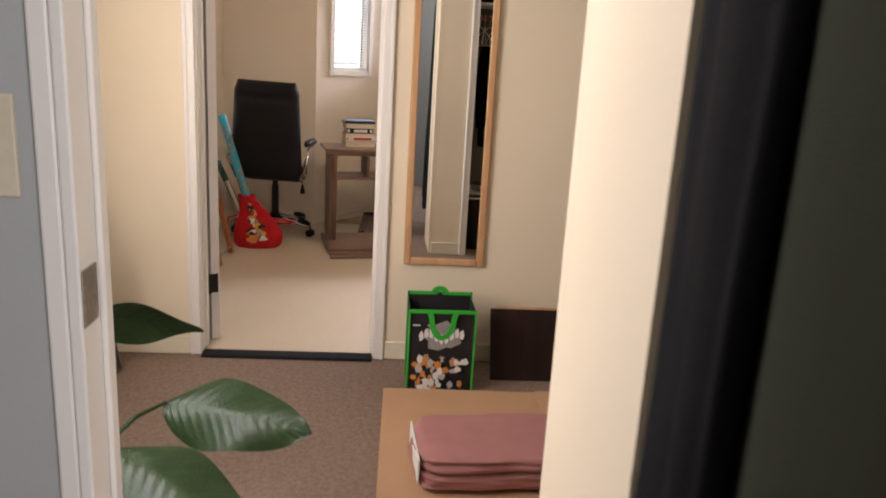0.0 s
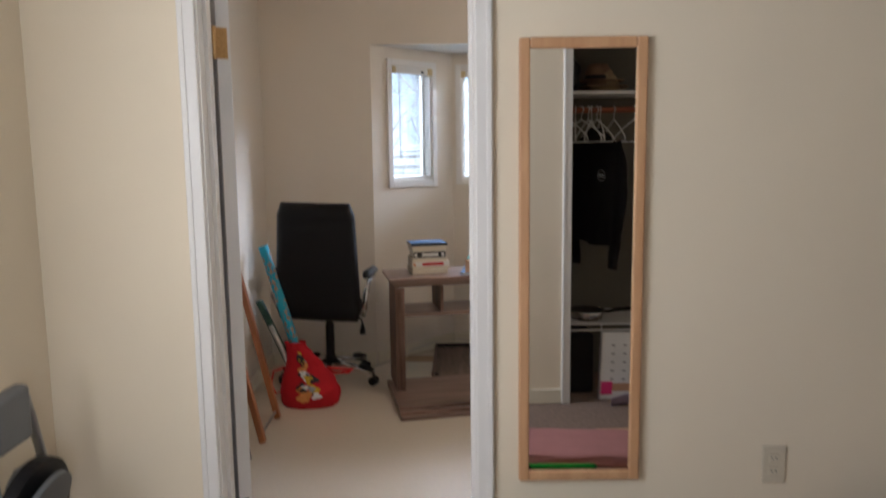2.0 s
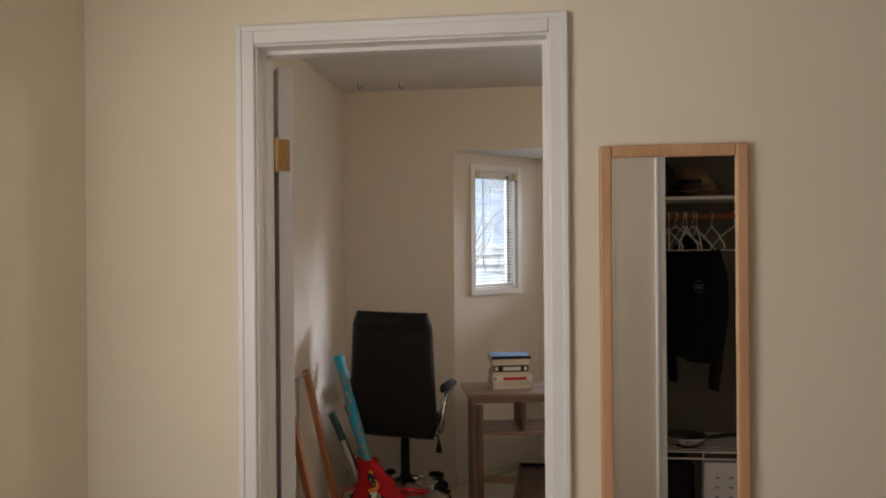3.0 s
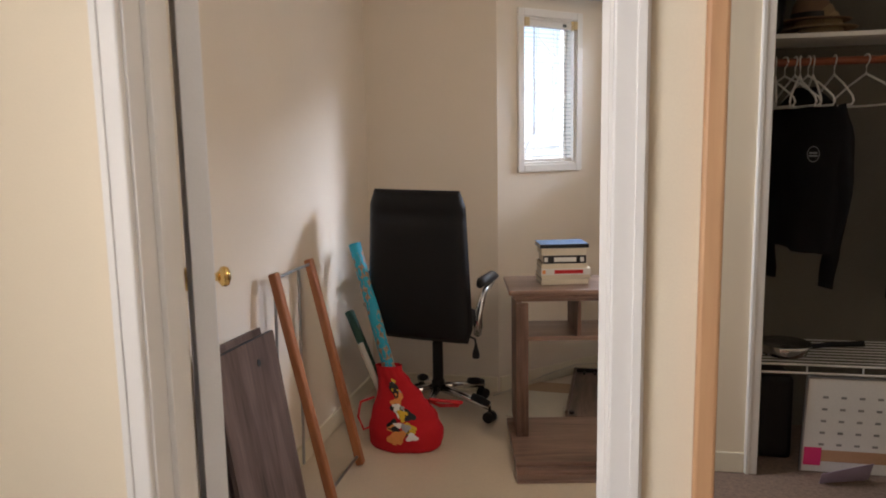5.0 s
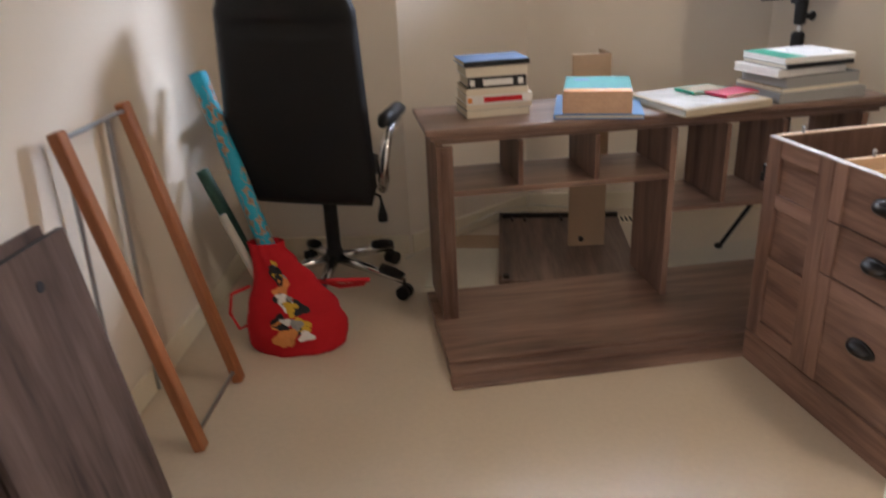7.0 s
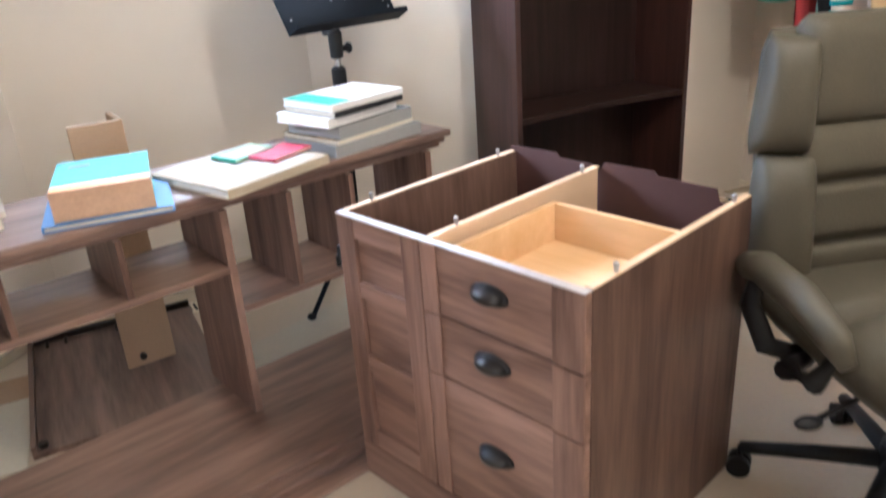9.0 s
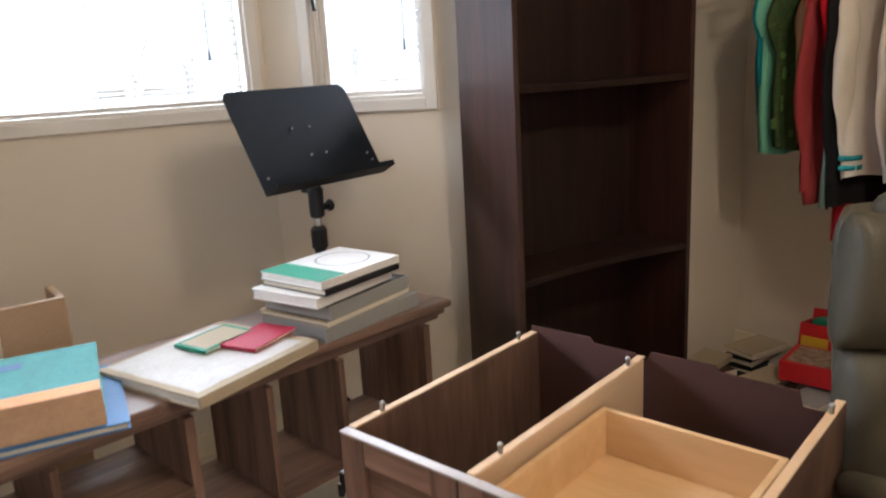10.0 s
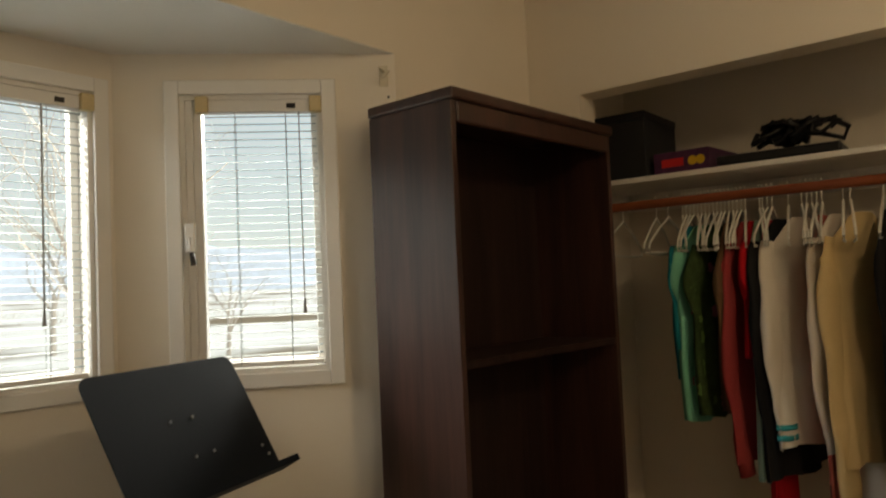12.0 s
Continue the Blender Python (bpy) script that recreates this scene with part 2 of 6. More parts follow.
def part(name, bm, material, parent=None, label="", smooth=None, shade=False):
    me = bpy.data.meshes.new(name)
    bmesh.ops.recalc_face_normals(bm, faces=bm.faces[:])
    if shade:
        for f in bm.faces:
            f.smooth = True
    bm.to_mesh(me)
    bm.free()
    me.materials.append(material)
    ob = new(name, me)
    if parent is not None:
        ob.parent = parent
    if label:
        ob["label"] = label
    return ob


def thing(name, label, category, m=None, group="", kind=""):
    ob = new(name)
    ob.empty_display_size = 0.1
    if m is not None:
        ob.matrix_world = m
    return tagged(ob, label, category, group, kind)


def boxes(*dims, bevel=0.0):
    bm = bmesh.new()
    for d in dims:
        box(bm, *d, bevel=bevel)
    return bm


def structure(name, bm, material, label="", category="wall"):
    return tagged(part(name, bm, material), label or name.replace("_", " "), category, kind="structure")


def bp(name, parent, d, material, bevel=0.002, label=""):
    """A box-shaped part with eased edges."""
    return part(name, boxes(d, bevel=bevel), material, parent, label)


# ---- rooms ----
H, SOFFIT = 2.5, 2.112
XL, XR, YD, YB, YF = -0.49, 3.10, 3.50, 6.30, 6.83
BXL, BXR, FXL, FXR = 0.218, 2.398, 0.748, 1.832

structure("floor_office", boxes((XL - 0.1, YD + 0.02, -0.1, 3.85, 7.0, 0.0)), M_vinyl, "cream sheet vinyl floor of the study", "floor")
structure("floor_hall", boxes((-1.4, -1.6, -0.1, 3.4, YD + 0.02, -0.002)), M_carpet, "worn brown carpet of the hall", "floor")
structure("trim_threshold", boxes((0.0, YD - 0.045, -0.02, 0.76, YD + 0.03, 0.012), bevel=0.004), M_thresh, "dark metal threshold strip in the doorway", "threshold")
structure("ceiling_office", boxes((XL - 0.1, YD, H, 3.85, YB + 0.1, H + 0.1)), M_ceil, "white textured ceiling of the study", "ceiling")
structure("ceiling_hall", boxes((-1.4, -1.6, H, 3.4, YD, H + 0.1)), M_ceil, "white ceiling of the hall", "ceiling")

# wall between hall and study, each side in its own paint
structure("wall_hall_north", boxes((XL - 0.1, YD, 0, -0.017, YD + 0.06, H), (0.777, YD, 0, 3.4, YD + 0.06, H), (-0.017, YD, 2.047, 0.777, YD + 0.06, H)), M_hall, "cream painted hall wall beside the doorway")
structure("wall_office_south", boxes((XL - 0.1, YD + 0.06, 0, -0.017, YD + 0.12, H), (0.777, YD + 0.06, 0, 3.85, YD + 0.12, H), (-0.017, YD + 0.06, 2.047, 0.777, YD + 0.12, H)), M_office, "beige painted study wall with the doorway")
# the window hole is added out of view, for the hall's lamp
structure("wall_hall_west", boxes((XL - 0.1, 1.205, 0, XL, 1.48, H), (XL - 0.1, 2.48, 0, XL, YD, H), (XL - 0.1, 1.48, 0, XL, 2.48, 0.9), (XL - 0.1, 1.48, 2.0, XL, 2.48, H)), M_hall, "cream painted hall side wall with an added window hole out of view")
structure("wall_hall_south", boxes((-1.4, 1.17, 0, 0.436, 1.205, H), (0.436, 1.17, 2.05, 1.13, 1.205, H)), M_hall, "cream painted wall beside the first doorway")
structure("wall_rear_room_north", boxes((-1.4, 1.13, 0, 0.436, 1.17, H), (0.436, 1.13, 2.05, 1.13, 1.17, H)), M_grey, "grey painted wall of the room behind")
structure("wall_closet_side", boxes((1.13, 0.92, 0, 1.21, 1.40, H), (1.112, 1.282, 0, 1.13, 1.502, H), (1.108, 1.045, 0, 1.1295, 1.2815, H)), M_hall, "cream painted side wall of the hall closet")
structure("wall_closet_front", boxes((1.13, 1.40, 0, 1.38, 1.50, H), (2.9, 1.40, 0, 3.4, 1.50, H), (1.38, 1.40, 2.08, 2.9, 1.50, H)), M_hall, "cream painted wall with the hall closet opening")
structure("wall_closet_back", boxes((1.21, 0.80, 0, 3.4, 0.92, H)), M_closet_shade, "hall closet back wall, grey with the closet's shade in its colour")
structure("wall_hall_east", boxes((3.2, 1.5, 0, 3.3, YD, H), (3.2, 0.92, 0, 3.3, 1.40, H)), M_hall, "cream painted hall end wall")
structure("wall_rear_room", boxes((-1.4, -1.6, 0, -1.3, 1.13, H), (-1.3, -1.6, 0, 2.2, -1.5, H), (2.1, -1.5, 0, 2.2, 0.80, H)), M_grey, "grey painted walls of the room behind")

# study
structure("wall_office_west", boxes((XL - 0.1, YD + 0.12, 0, XL, YB + 0.1, H)), M_office, "beige painted study side wall")
structure("wall_office_north", boxes((XL, YB, 0, BXL, YB + 0.1, H), (BXR, YB, 0, 3.85, YB + 0.1, H), (BXL, YB, SOFFIT, BXR, YB + 0.1, H)), M_office, "beige painted study wall round the bay")
structure("ceiling_bay", boxes((BXL, YB + 0.1, SOFFIT, BXR, YF + 0.12, SOFFIT + 0.08), (BXL, YB + 0.002, SOFFIT - 0.003, BXR, YB + 0.1, SOFFIT)), M_white, "white soffit over the bay window", "ceiling")
structure("wall_office_closet_front", boxes((XR, 6.10, 0, XR + 0.1, YB, H), (XR, YD + 0.12, 0, XR + 0.1, 4.0, H), (XR, 4.0, 2.07, XR + 0.1, 6.10, H)), M_office, "beige painted wall over the open study closet")
structure("wall_office_closet", boxes((3.72, YD + 0.12, 0, 3.82, YB, H), (XR + 0.1, 6.24, 0, 3.72, YB, H), (XR + 0.1, 3.9, 0, 3.72, 4.0, H)), M_office, "beige painted walls inside the study closet")

W0, W1 = 1.225, 1.995   # clear height of the bay windows


def bay_wall(name, p, q, a, b):
    """A wall of the bay from p to q with a window hole between the lengths a and b along it."""
    p, q = Vector((*p, 0)), Vector((*q, 0))
    ang = math.degrees(math.atan2(q.y - p.y, q.x - p.x))
    ln = (q - p).length
    ob = structure(name, boxes((0, 0, 0, a, 0.1, SOFFIT), (b, 0, 0, ln, 0.1, SOFFIT), (a, 0, 0, b, 0.1, W0), (a, 0, W1, b, 0.1, SOFFIT)), M_office, "beige painted wall of the bay window")
    ob.matrix_world = pose(p.x, p.y, 0, 0, 0, ang)
    return ob.matrix_world.copy()


mw1 = bay_wall("wall_bay_west", (BXL, YB), (FXL, YF), 0.170, 0.542)
mw2 = bay_wall("wall_bay_north", (FXL, YF), (FXR, YF), 0.066, 1.028)
mw3 = bay_wall("wall_bay_east", (FXR, YF), (BXR, YB), 0.178, 0.564)


M_yellowed = mat("yellowed_plastic", (0.62, 0.49, 0.27), 0.5, var=0.1)


def window(name, m, a, b, crank, wand):
    """A window in a bay wall: casing, sash, pane and an opened venetian blind."""
    w = tagged(new(name), "white framed window with an open venetian blind", "window", kind="structure")
    w.matrix_world = m
    c = 0.04
    bm = boxes((a - c, -0.016, W0 - c, a, 0.0, W1 + c), (b, -0.016, W0 - c, b + c, 0.0, W1 + c), (a, -0.016, W1, b, 0.0, W1 + c), (a, -0.016, W0 - c, b, 0.0, W0), bevel=0.003)
    part("casing", bm, M_white, w)
    bm = boxes((a, 0.0, W0, a + 0.012, 0.1, W1), (b - 0.012, 0.0, W0, b, 0.1, W1), (a + 0.012, 0.0, W0, b - 0.012, 0.1, W0 + 0.012), (a + 0.012, 0.0, W1 - 0.012, b - 0.012, 0.1, W1))
    part("reveal", bm, M_white, w)
    a2, b2, z2, z3 = a + 0.012, b - 0.012, W0 + 0.012, W1 - 0.012
    s = 0.022
    bm = boxes((a2, 0.055, z2, a2 + s, 0.085, z3), (b2 - s, 0.055, z2, b2, 0.085, z3), (a2 + s, 0.055, z2, b2 - s, 0.085, z2 + s), (a2 + s, 0.055, z3 - s, b2 - s, 0.085, z3), bevel=0.004)
    part("sash", bm, M_white, w)
    pane = part("pane", boxes((a2 + s - 0.005, 0.068, z2 + s - 0.005, b2 - s + 0.005, 0.072, z3 - s + 0.005)), M_glass, w)
    pane.visible_shadow = False
    hinge_side = a2
    if crank:
        part("casement_stile", boxes((a2, 0.004, z2, a2 + 0.020, 0.0545, z3), (a2 + 0.020, 0.012, z2, a2 + 0.042, 0.0545, z3), bevel=0.003), M_white, w, "wide stepped casement stile")
        a2 += 0.043
    part("headrail", boxes((a2 + 0.004, -0.004, z3 - 0.036, b2 - 0.004, 0.034, z3 - 0.002), bevel=0.003), M_white, w, "white blind headrail")
    for x0 in (a2 - 0.012, b2 - 0.022):
        part("end_bracket", boxes((x0, -0.020, z3 - 0.040, x0 + 0.034, 0.004, z3 + 0.006), bevel=0.004), M_yellowed, w, "yellowed plastic blind bracket")
    part("tilt_box", boxes((b2 - 0.085, -0.0055, z3 - 0.027, b2 - 0.060, -0.0035, z3 - 0.013)), M_bronze, w, "small dark tilt mechanism")
    bm = bmesh.new()
    vs = []
    for k in range(5):
        u = -1 + k / 2
        vs.append((bm.verts.new((a2 + 0.006, u * 0.0115, 0.0022 * (1 - u * u))), bm.verts.new((b2 - 0.006, u * 0.0115, 0.0022 * (1 - u * u)))))
    for (p0, p1), (q0, q1) in zip(vs, vs[1:]):
        bm.faces.new((p0, p1, q1, q0))
    first = part("slat", bm, M_slat_shaded, w, shade=True)
    n = int((z3 - 0.05 - z2) / 0.0215)
    for k in range(n):
        o = first
        if k:
            o = new("slat", first.data)
            o.parent = w
        o.location = (random.uniform(-0.001, 0.001), 0.021, z3 - 0.045 - k * 0.0215)
        o.rotation_euler = (radians(random.uniform(3, 9)), 0, radians(random.uniform(-0.12, 0.12)))
    part("bottom_rail", boxes((a2 + 0.004, 0.010, z2 + 0.004, b2 - 0.004, 0.032, z2 + 0.018), bevel=0.003), M_white, w)
    for x in ((a2 + 0.09, b2 - 0.09) if b - a < 0.6 else (a2 + 0.1, (a2 + b2) / 2, b2 - 0.1)):
        for y in (0.0085, 0.0335):
            bm = bmesh.new()
            tube(bm, (x, y, z2 + 0.01), (x, y, z3 - 0.02), 0.0009, seg=5)
            part("ladder_cord", bm, M_slat_shaded, w)
    bm = bmesh.new()
    tube(bm, (wand, 0.002, z3 - 0.56), (wand, 0.002, z3 - 0.02), 0.0022, seg=6)
    tube(bm, (wand, 0.002, z3 - 0.60), (wand, 0.002, z3 - 0.56), 0.006, 0.003, seg=8)
    part("tilt_wand", bm, mat("wand_plastic", (0.25, 0.24, 0.23), 0.4), w, "grey tilt wand")
    if crank:
        bm = bmesh.new()
        x = hinge_side + 0.010
        box(bm, x - 0.014, -0.022, 1.56, x + 0.014, 0.0, 1.64, bevel=0.004)
        tube(bm, (x, -0.03, 1.60), (x + 0.006, -0.033, 1.56), 0.006, 0.005)
        lt = part("latch", bm, M_white, w, "white window latch with a dark tip")
        bm = bmesh.new()
        tube(bm, (x + 0.006, -0.033, 1.56), (x + 0.012, -0.036, 1.525), 0.006, 0.008)
        part("lever_tip", bm, M_bronze, lt)
    return w


window("window_1", mw1, 0.170, 0.542, 0, 0.25)
window("window_2", mw2, 0.066, 1.028, 0, 0.90)
window("window_3", mw3, 0.178, 0.564, 1, 0.50)


# remains of a curtain bracket on the bay wall
br = thing("curtain_bracket", "small whitish broken curtain bracket screwed to the bay wall", "bracket", mw3 @ pose(0.742, 0, 2.045))
bm = boxes((-0.012, -0.004, -0.03, 0.012, 0.0, 0.03), bevel=0.002)
path_tube(bm, [(0.0, -0.002, 0.01), (-0.012, -0.03, 0.018), (0.012, -0.045, 0.0), (-0.006, -0.05, -0.018)], 0.004)
part("plate", bm, M_ivory, br)
for dx, dz in ((-0.02, -0.10), (0.012, -0.06)):
    bm = bmesh.new()
    tube(bm, (dx, -0.0012, dz), (dx, 0.0, dz), 0.004, seg=8)
    part("screw_hole", bm, M_bronze, br)


# baseboards
def baseboard(name, d, material=M_base):
    return structure(name, boxes(d, bevel=0.004), material, "painted baseboard", "baseboard")


t = 0.012
baseboard("baseboard_hall_1", (XL + t, YD - t, 0, -0.056, YD, 0.085))
baseboard("baseboard_hall_2", (0.816, YD - t, 0, 3.2, YD, 0.085))
baseboard("baseboard_hall_3", (XL, 1.21, 0, XL + t, YD - t, 0.085))
baseboard("baseboard_hall_4", (1.13, 1.5, 0, 1.33, 1.5 + t, 0.085))
baseboard("baseboard_office_1", (XL, YD + 0.12, 0, XL + t, YB, 0.085))
baseboard("baseboard_office_2", (XL + t, YB - t, 0, BXL - 0.006, YB, 0.085))
baseboard("baseboard_office_3", (BXR + 0.006, YB - t, 0, XR, YB, 0.085))
baseboard("baseboard_office_4", (3.708, 4.0, 0, 3.72, 6.24, 0.085))
for nm, m, ln in (("baseboard_bay_1", mw1, 0.75), ("baseboard_bay_2", mw2, 1.084), ("baseboard_bay_3", mw3, 0.776)):
    baseboard(nm, (0.006, -t, 0, ln - 0.006, 0, 0.085)).matrix_world = m


# door frame of the study
def casing(name, x0, x1, y, side, head, w=0.055, d=0.016):
    ya, yb = (y - d, y) if side < 0 else (y, y + d)
    bm = boxes((x0 - w, ya, 0, x0, yb, head + w), (x1, ya, 0, x1 + w, yb, head + w), (x0, ya, head, x1, yb, head + w), bevel=0.004)
    yc, yd = (ya - 0.004, ya) if side < 0 else (yb, yb + 0.004)
    for d2 in ((x0 - w + 0.004, yc, 0, x0 - w + 0.018, yd, head + w - 0.004), (x1 + w - 0.018, yc, 0, x1 + w - 0.004, yd, head + w - 0.004), (x0 - w + 0.018, yc, head + w - 0.018, x1 + w - 0.018, yd, head + w - 0.004)):
        box(bm, *d2, bevel=0.0015)
    return structure(name, bm, M_white, "white painted door casing", "door casing")


casing("trim_study_door", -0.005, 0.765, YD, -1, 2.035, w=0.05)
casing("trim_study_door_inside", -0.005, 0.765, YD + 0.12, 1, 2.035, w=0.05)
structure("trim_study_jamb", boxes((-0.016, YD - 0.002, 0.015, 0.0, YD + 0.122, 2.03), (0.76, YD - 0.002, 0.015, 0.776, YD + 0.122, 2.03), (-0.016, YD - 0.002, 2.03, 0.776, YD + 0.122, 2.046), (0.0, YD + 0.045, 0.015, 0.011, YD + 0.08, 2.03), (0.749, YD + 0.045, 0.015, 0.76, YD + 0.08, 2.03), (0.011, YD + 0.045, 2.019, 0.749, YD + 0.08, 2.03)), M_white, "white painted door jamb with stops", "door jamb")
structure("trim_first_door", boxes((0.411, 1.114, 0, 0.4355, 1.13, 2.075), bevel=0.004), M_white, "white painted door casing", "door casing")
structure("trim_first_jamb", boxes((0.436, 1.112, 0, 0.452, 1.209, 2.03), (0.452, 1.166, 0, 0.460, 1.190, 2.03), (0.43, 1.124, 2.03, 1.106, 1.209, 2.05), bevel=0.003), M_white, "white painted jamb of the first doorway", "door jamb")
casing("trim_hall_closet", 1.38, 2.9, 1.5, 1, 2.08, w=0.05)

door = tagged(new("door_1"), "open white hollow door with a brass knob, swung against the study wall", "door", kind="structure")
door.matrix_world = pose(0.004, YD + 0.129, 0, 0, 0, 122)
part("leaf", boxes((0.004, -0.049, 0.016, 0.705, -0.008, 2.012), bevel=0.002), M_door, door)


def knob(parent, x, y, z, sgn):
    bm = bmesh.new()
    prof = [(0.0, 0.033), (0.006, 0.031), (0.010, 0.018), (0.012, 0.012), (0.035, 0.011), (0.040, 0.018), (0.046, 0.0265), (0.056, 0.0285), (0.066, 0.024), (0.071, 0.012), (0.0715, 0.0001)]
    rings = [[bm.verts.new((x + r * math.cos(k * math.pi / 12), y + sgn * d, z + r * math.sin(k * math.pi / 12))) for k in range(24)] for d, r in prof]
    for a, b in zip(rings, rings[1:]):
        for k in range(24):
            bm.faces.new((a[k], a[(k + 1) % 24], b[(k + 1) % 24], b[k]))
    return part("door_knob", bm, M_brass, parent, "polished brass knob", shade=True)


knob(door, 0.635, -0.049, 1.005, -1)
knob(door, 0.635, -0.008, 1.005, 1)
bp("latch_plate", door, (0.7045, -0.041, 0.975, 0.7065, -0.014, 1.035), M_brass, 0.0005)
for z in (0.29, 1.76):
    bm = bmesh.new()
    box(bm, 0.001, -0.040, z - 0.045, 0.0045, -0.006, z + 0.045, bevel=0.001)
    tube(bm, (0.0, 0.0, z - 0.048), (0.0, 0.0, z + 0.048), 0.0065)
    part("hinge", bm, M_bronze if z < 1 else mat("worn_brass", (0.55, 0.34, 0.14), 0.4, 0.8, var=0.25), door, "worn metal hinge")

cl = thing("ceiling_light", "white glass bowl ceiling light of the study", "ceiling light", pose(1.95, 4.35, H))
bm = bmesh.new()
bmesh.ops.create_cone(bm, cap_ends=True, segments=32, radius1=0.15, radius2=0.16, depth=0.03, matrix=Matrix.Translation((0, 0, -0.0155)))
part("canopy", bm, M_white, cl)
bm = bmesh.new()
bmesh.ops.create_uvsphere(bm, u_segments=28, v_segments=14, radius=0.13, matrix=Matrix.Translation((0, 0, -0.031)) @ Matrix.Diagonal((1, 1, 0.55, 1)))
bmesh.ops.bisect_plane(bm, geom=bm.verts[:] + bm.edges[:] + bm.faces[:], plane_co=(0, 0, -0.031), plane_no=(0, 0, 1), clear_outer=True)
em = bpy.data.materials.new("lit_opal_glass")
em.use_nodes = True
eb = em.node_tree.nodes["Principled BSDF"]
eb.inputs["Base Color"].default_value = (0.8, 0.78, 0.7, 1)
eb.inputs["Emission Color"].default_value, eb.inputs["Emission Strength"].default_value = (1.0, 0.83, 0.62, 1), 3.0
part("bowl", bm, em, cl, "lit opal glass bowl", shade=True)

# ---- study: large furniture ----
DESK = pose(0.438, 5.227, 0, 0, 0, 11.3)

board = thing("desk_top_panel", "large grey-brown laminate desktop lying flat on the vinyl floor", "desk panel", DESK)
part("slab", boxes((0.0, 0.085, 0.0, 1.60, 0.60, 0.042), bevel=0.004), M_desk, board)
part("front_moulding", boxes((-0.004, -0.020, 0.0, 1.60, 0.040, 0.012), (0.0, 0.040, 0.0, 1.60, 0.085, 0.028), bevel=0.005), M_desk, board, "stepped edge moulding")

hutch = thing("desk_hutch", "grey-brown laminate desk hutch with cubbyholes and a moulded top", "desk hutch", DESK @ pose(0, 0, 0.0425))
HT = 0.663
part("top_board", boxes((-0.004, 0.366, HT - 0.022, 1.604, 0.735, HT), bevel=0.006), M_desk, hutch)
part("cornice", boxes((0.012, 0.378, HT - 0.04, 1.588, 0.72, HT - 0.0225), bevel=0.006), M_desk, hutch, "rounded cornice under the top")
part("frieze", boxes((0.026, 0.392, HT - 0.054, 1.574, 0.705, HT - 0.0405), bevel=0.003), M_desk, hutch)
for x in (0.03, 0.817, 1.500):
    part("side_panel", boxes((x - 0.0, 0.375, 0.0, x + 0.022, 0.665, HT - 0.054), bevel=0.001), M_deskv, hutch)
part("pilaster", boxes((0.026, 0.358, 0.0, 0.080, 0.375, HT - 0.054), (0.040, 0.352, 0.02, 0.066, 0.358, HT - 0.07), bevel=0.002), M_deskv, hutch, "fluted front post")
part("shelf", boxes((0.0525, 0.368, 0.438, 0.8165, 0.660, 0.457), bevel=0.001), M_desk, hutch)
part("shelf", boxes((0.8395, 0.368, 0.316, 1.4995, 0.660, 0.334), bevel=0.001), M_desk, hutch)
for x, z in ((0.296, 0.457), (0.554, 0.457), (1.010, 0.334), (1.212, 0.334)):
    part("divider", boxes((x, 0.372, z, x + 0.016, 0.655, HT - 0.054), bevel=0.001), M_deskv, hutch)

# filing cabinet, top off
CAB = pose(1.345, 5.395, 0, 0, 0, -75)
cab = thing("file_cabinet", "walnut laminate desk cabinet with its top taken off, empty and open", "cabinet", CAB)
CW, CD, CH = 0.672, 0.60, 0.71
part("side_panel", boxes((0.0, 0.02, 0.0, 0.018, CD, CH), bevel=0.001), M_cab_side_shaded, cab)
part("side_panel", boxes((CW - 0.018, 0.02, 0.0, CW, CD, CH), bevel=0.001), M_cab_side_shaded, cab)
part("centre_panel", boxes((0.272, 0.021, 0.03, 0.290, CD - 0.012, CH), bevel=0.001), M_raw, cab, "raw chipboard panel")
part("bottom_panel", boxes((0.0185, 0.021, 0.02, CW - 0.0185, CD - 0.012, 0.036)), M_raw, cab)
for x0, x1 in ((0.0, 0.018), (0.272, 0.290), (CW - 0.018, CW)):
    part("edge_strip", boxes((x0 + 0.001, 0.022, CH, x1 - 0.001, CD - 0.003, CH + 0.0025)), M_raw, cab, "raw tan chipboard edge")
part("plinth", boxes((0.0, 0.0, 0.0, CW, 0.0195, 0.10), bevel=0.002), M_cab, cab)
# door with three recessed panels
dr = part("door", boxes((0.003, 0.011, 0.104, 0.270, 0.0195, CH - 0.002)), M_cab, cab)
for x0, x1 in ((0.003, 0.060), (0.215, 0.270)):
    part("stile", boxes((x0, -0.001, 0.104, x1, 0.0108, CH - 0.002), bevel=0.002), M_cabs, dr)
for z0, z1 in ((0.104, 0.155), (0.325, 0.365), (0.515, 0.555), (CH - 0.05, CH - 0.002)):
    part("rail", boxes((0.0603, 0.0, z0, 0.2147, 0.0108, z1), bevel=0.002), M_cab, dr)
bm = boxes((-0.016, 0.002, 0.585, 0.006, 0.016, 0.625), bevel=0.003)
tube(bm, (-0.014, 0.004, 0.575), (-0.014, 0.004, 0.60), 0.006)
part("hinge", bm, M_bronze, dr, "dark metal cup hinge")
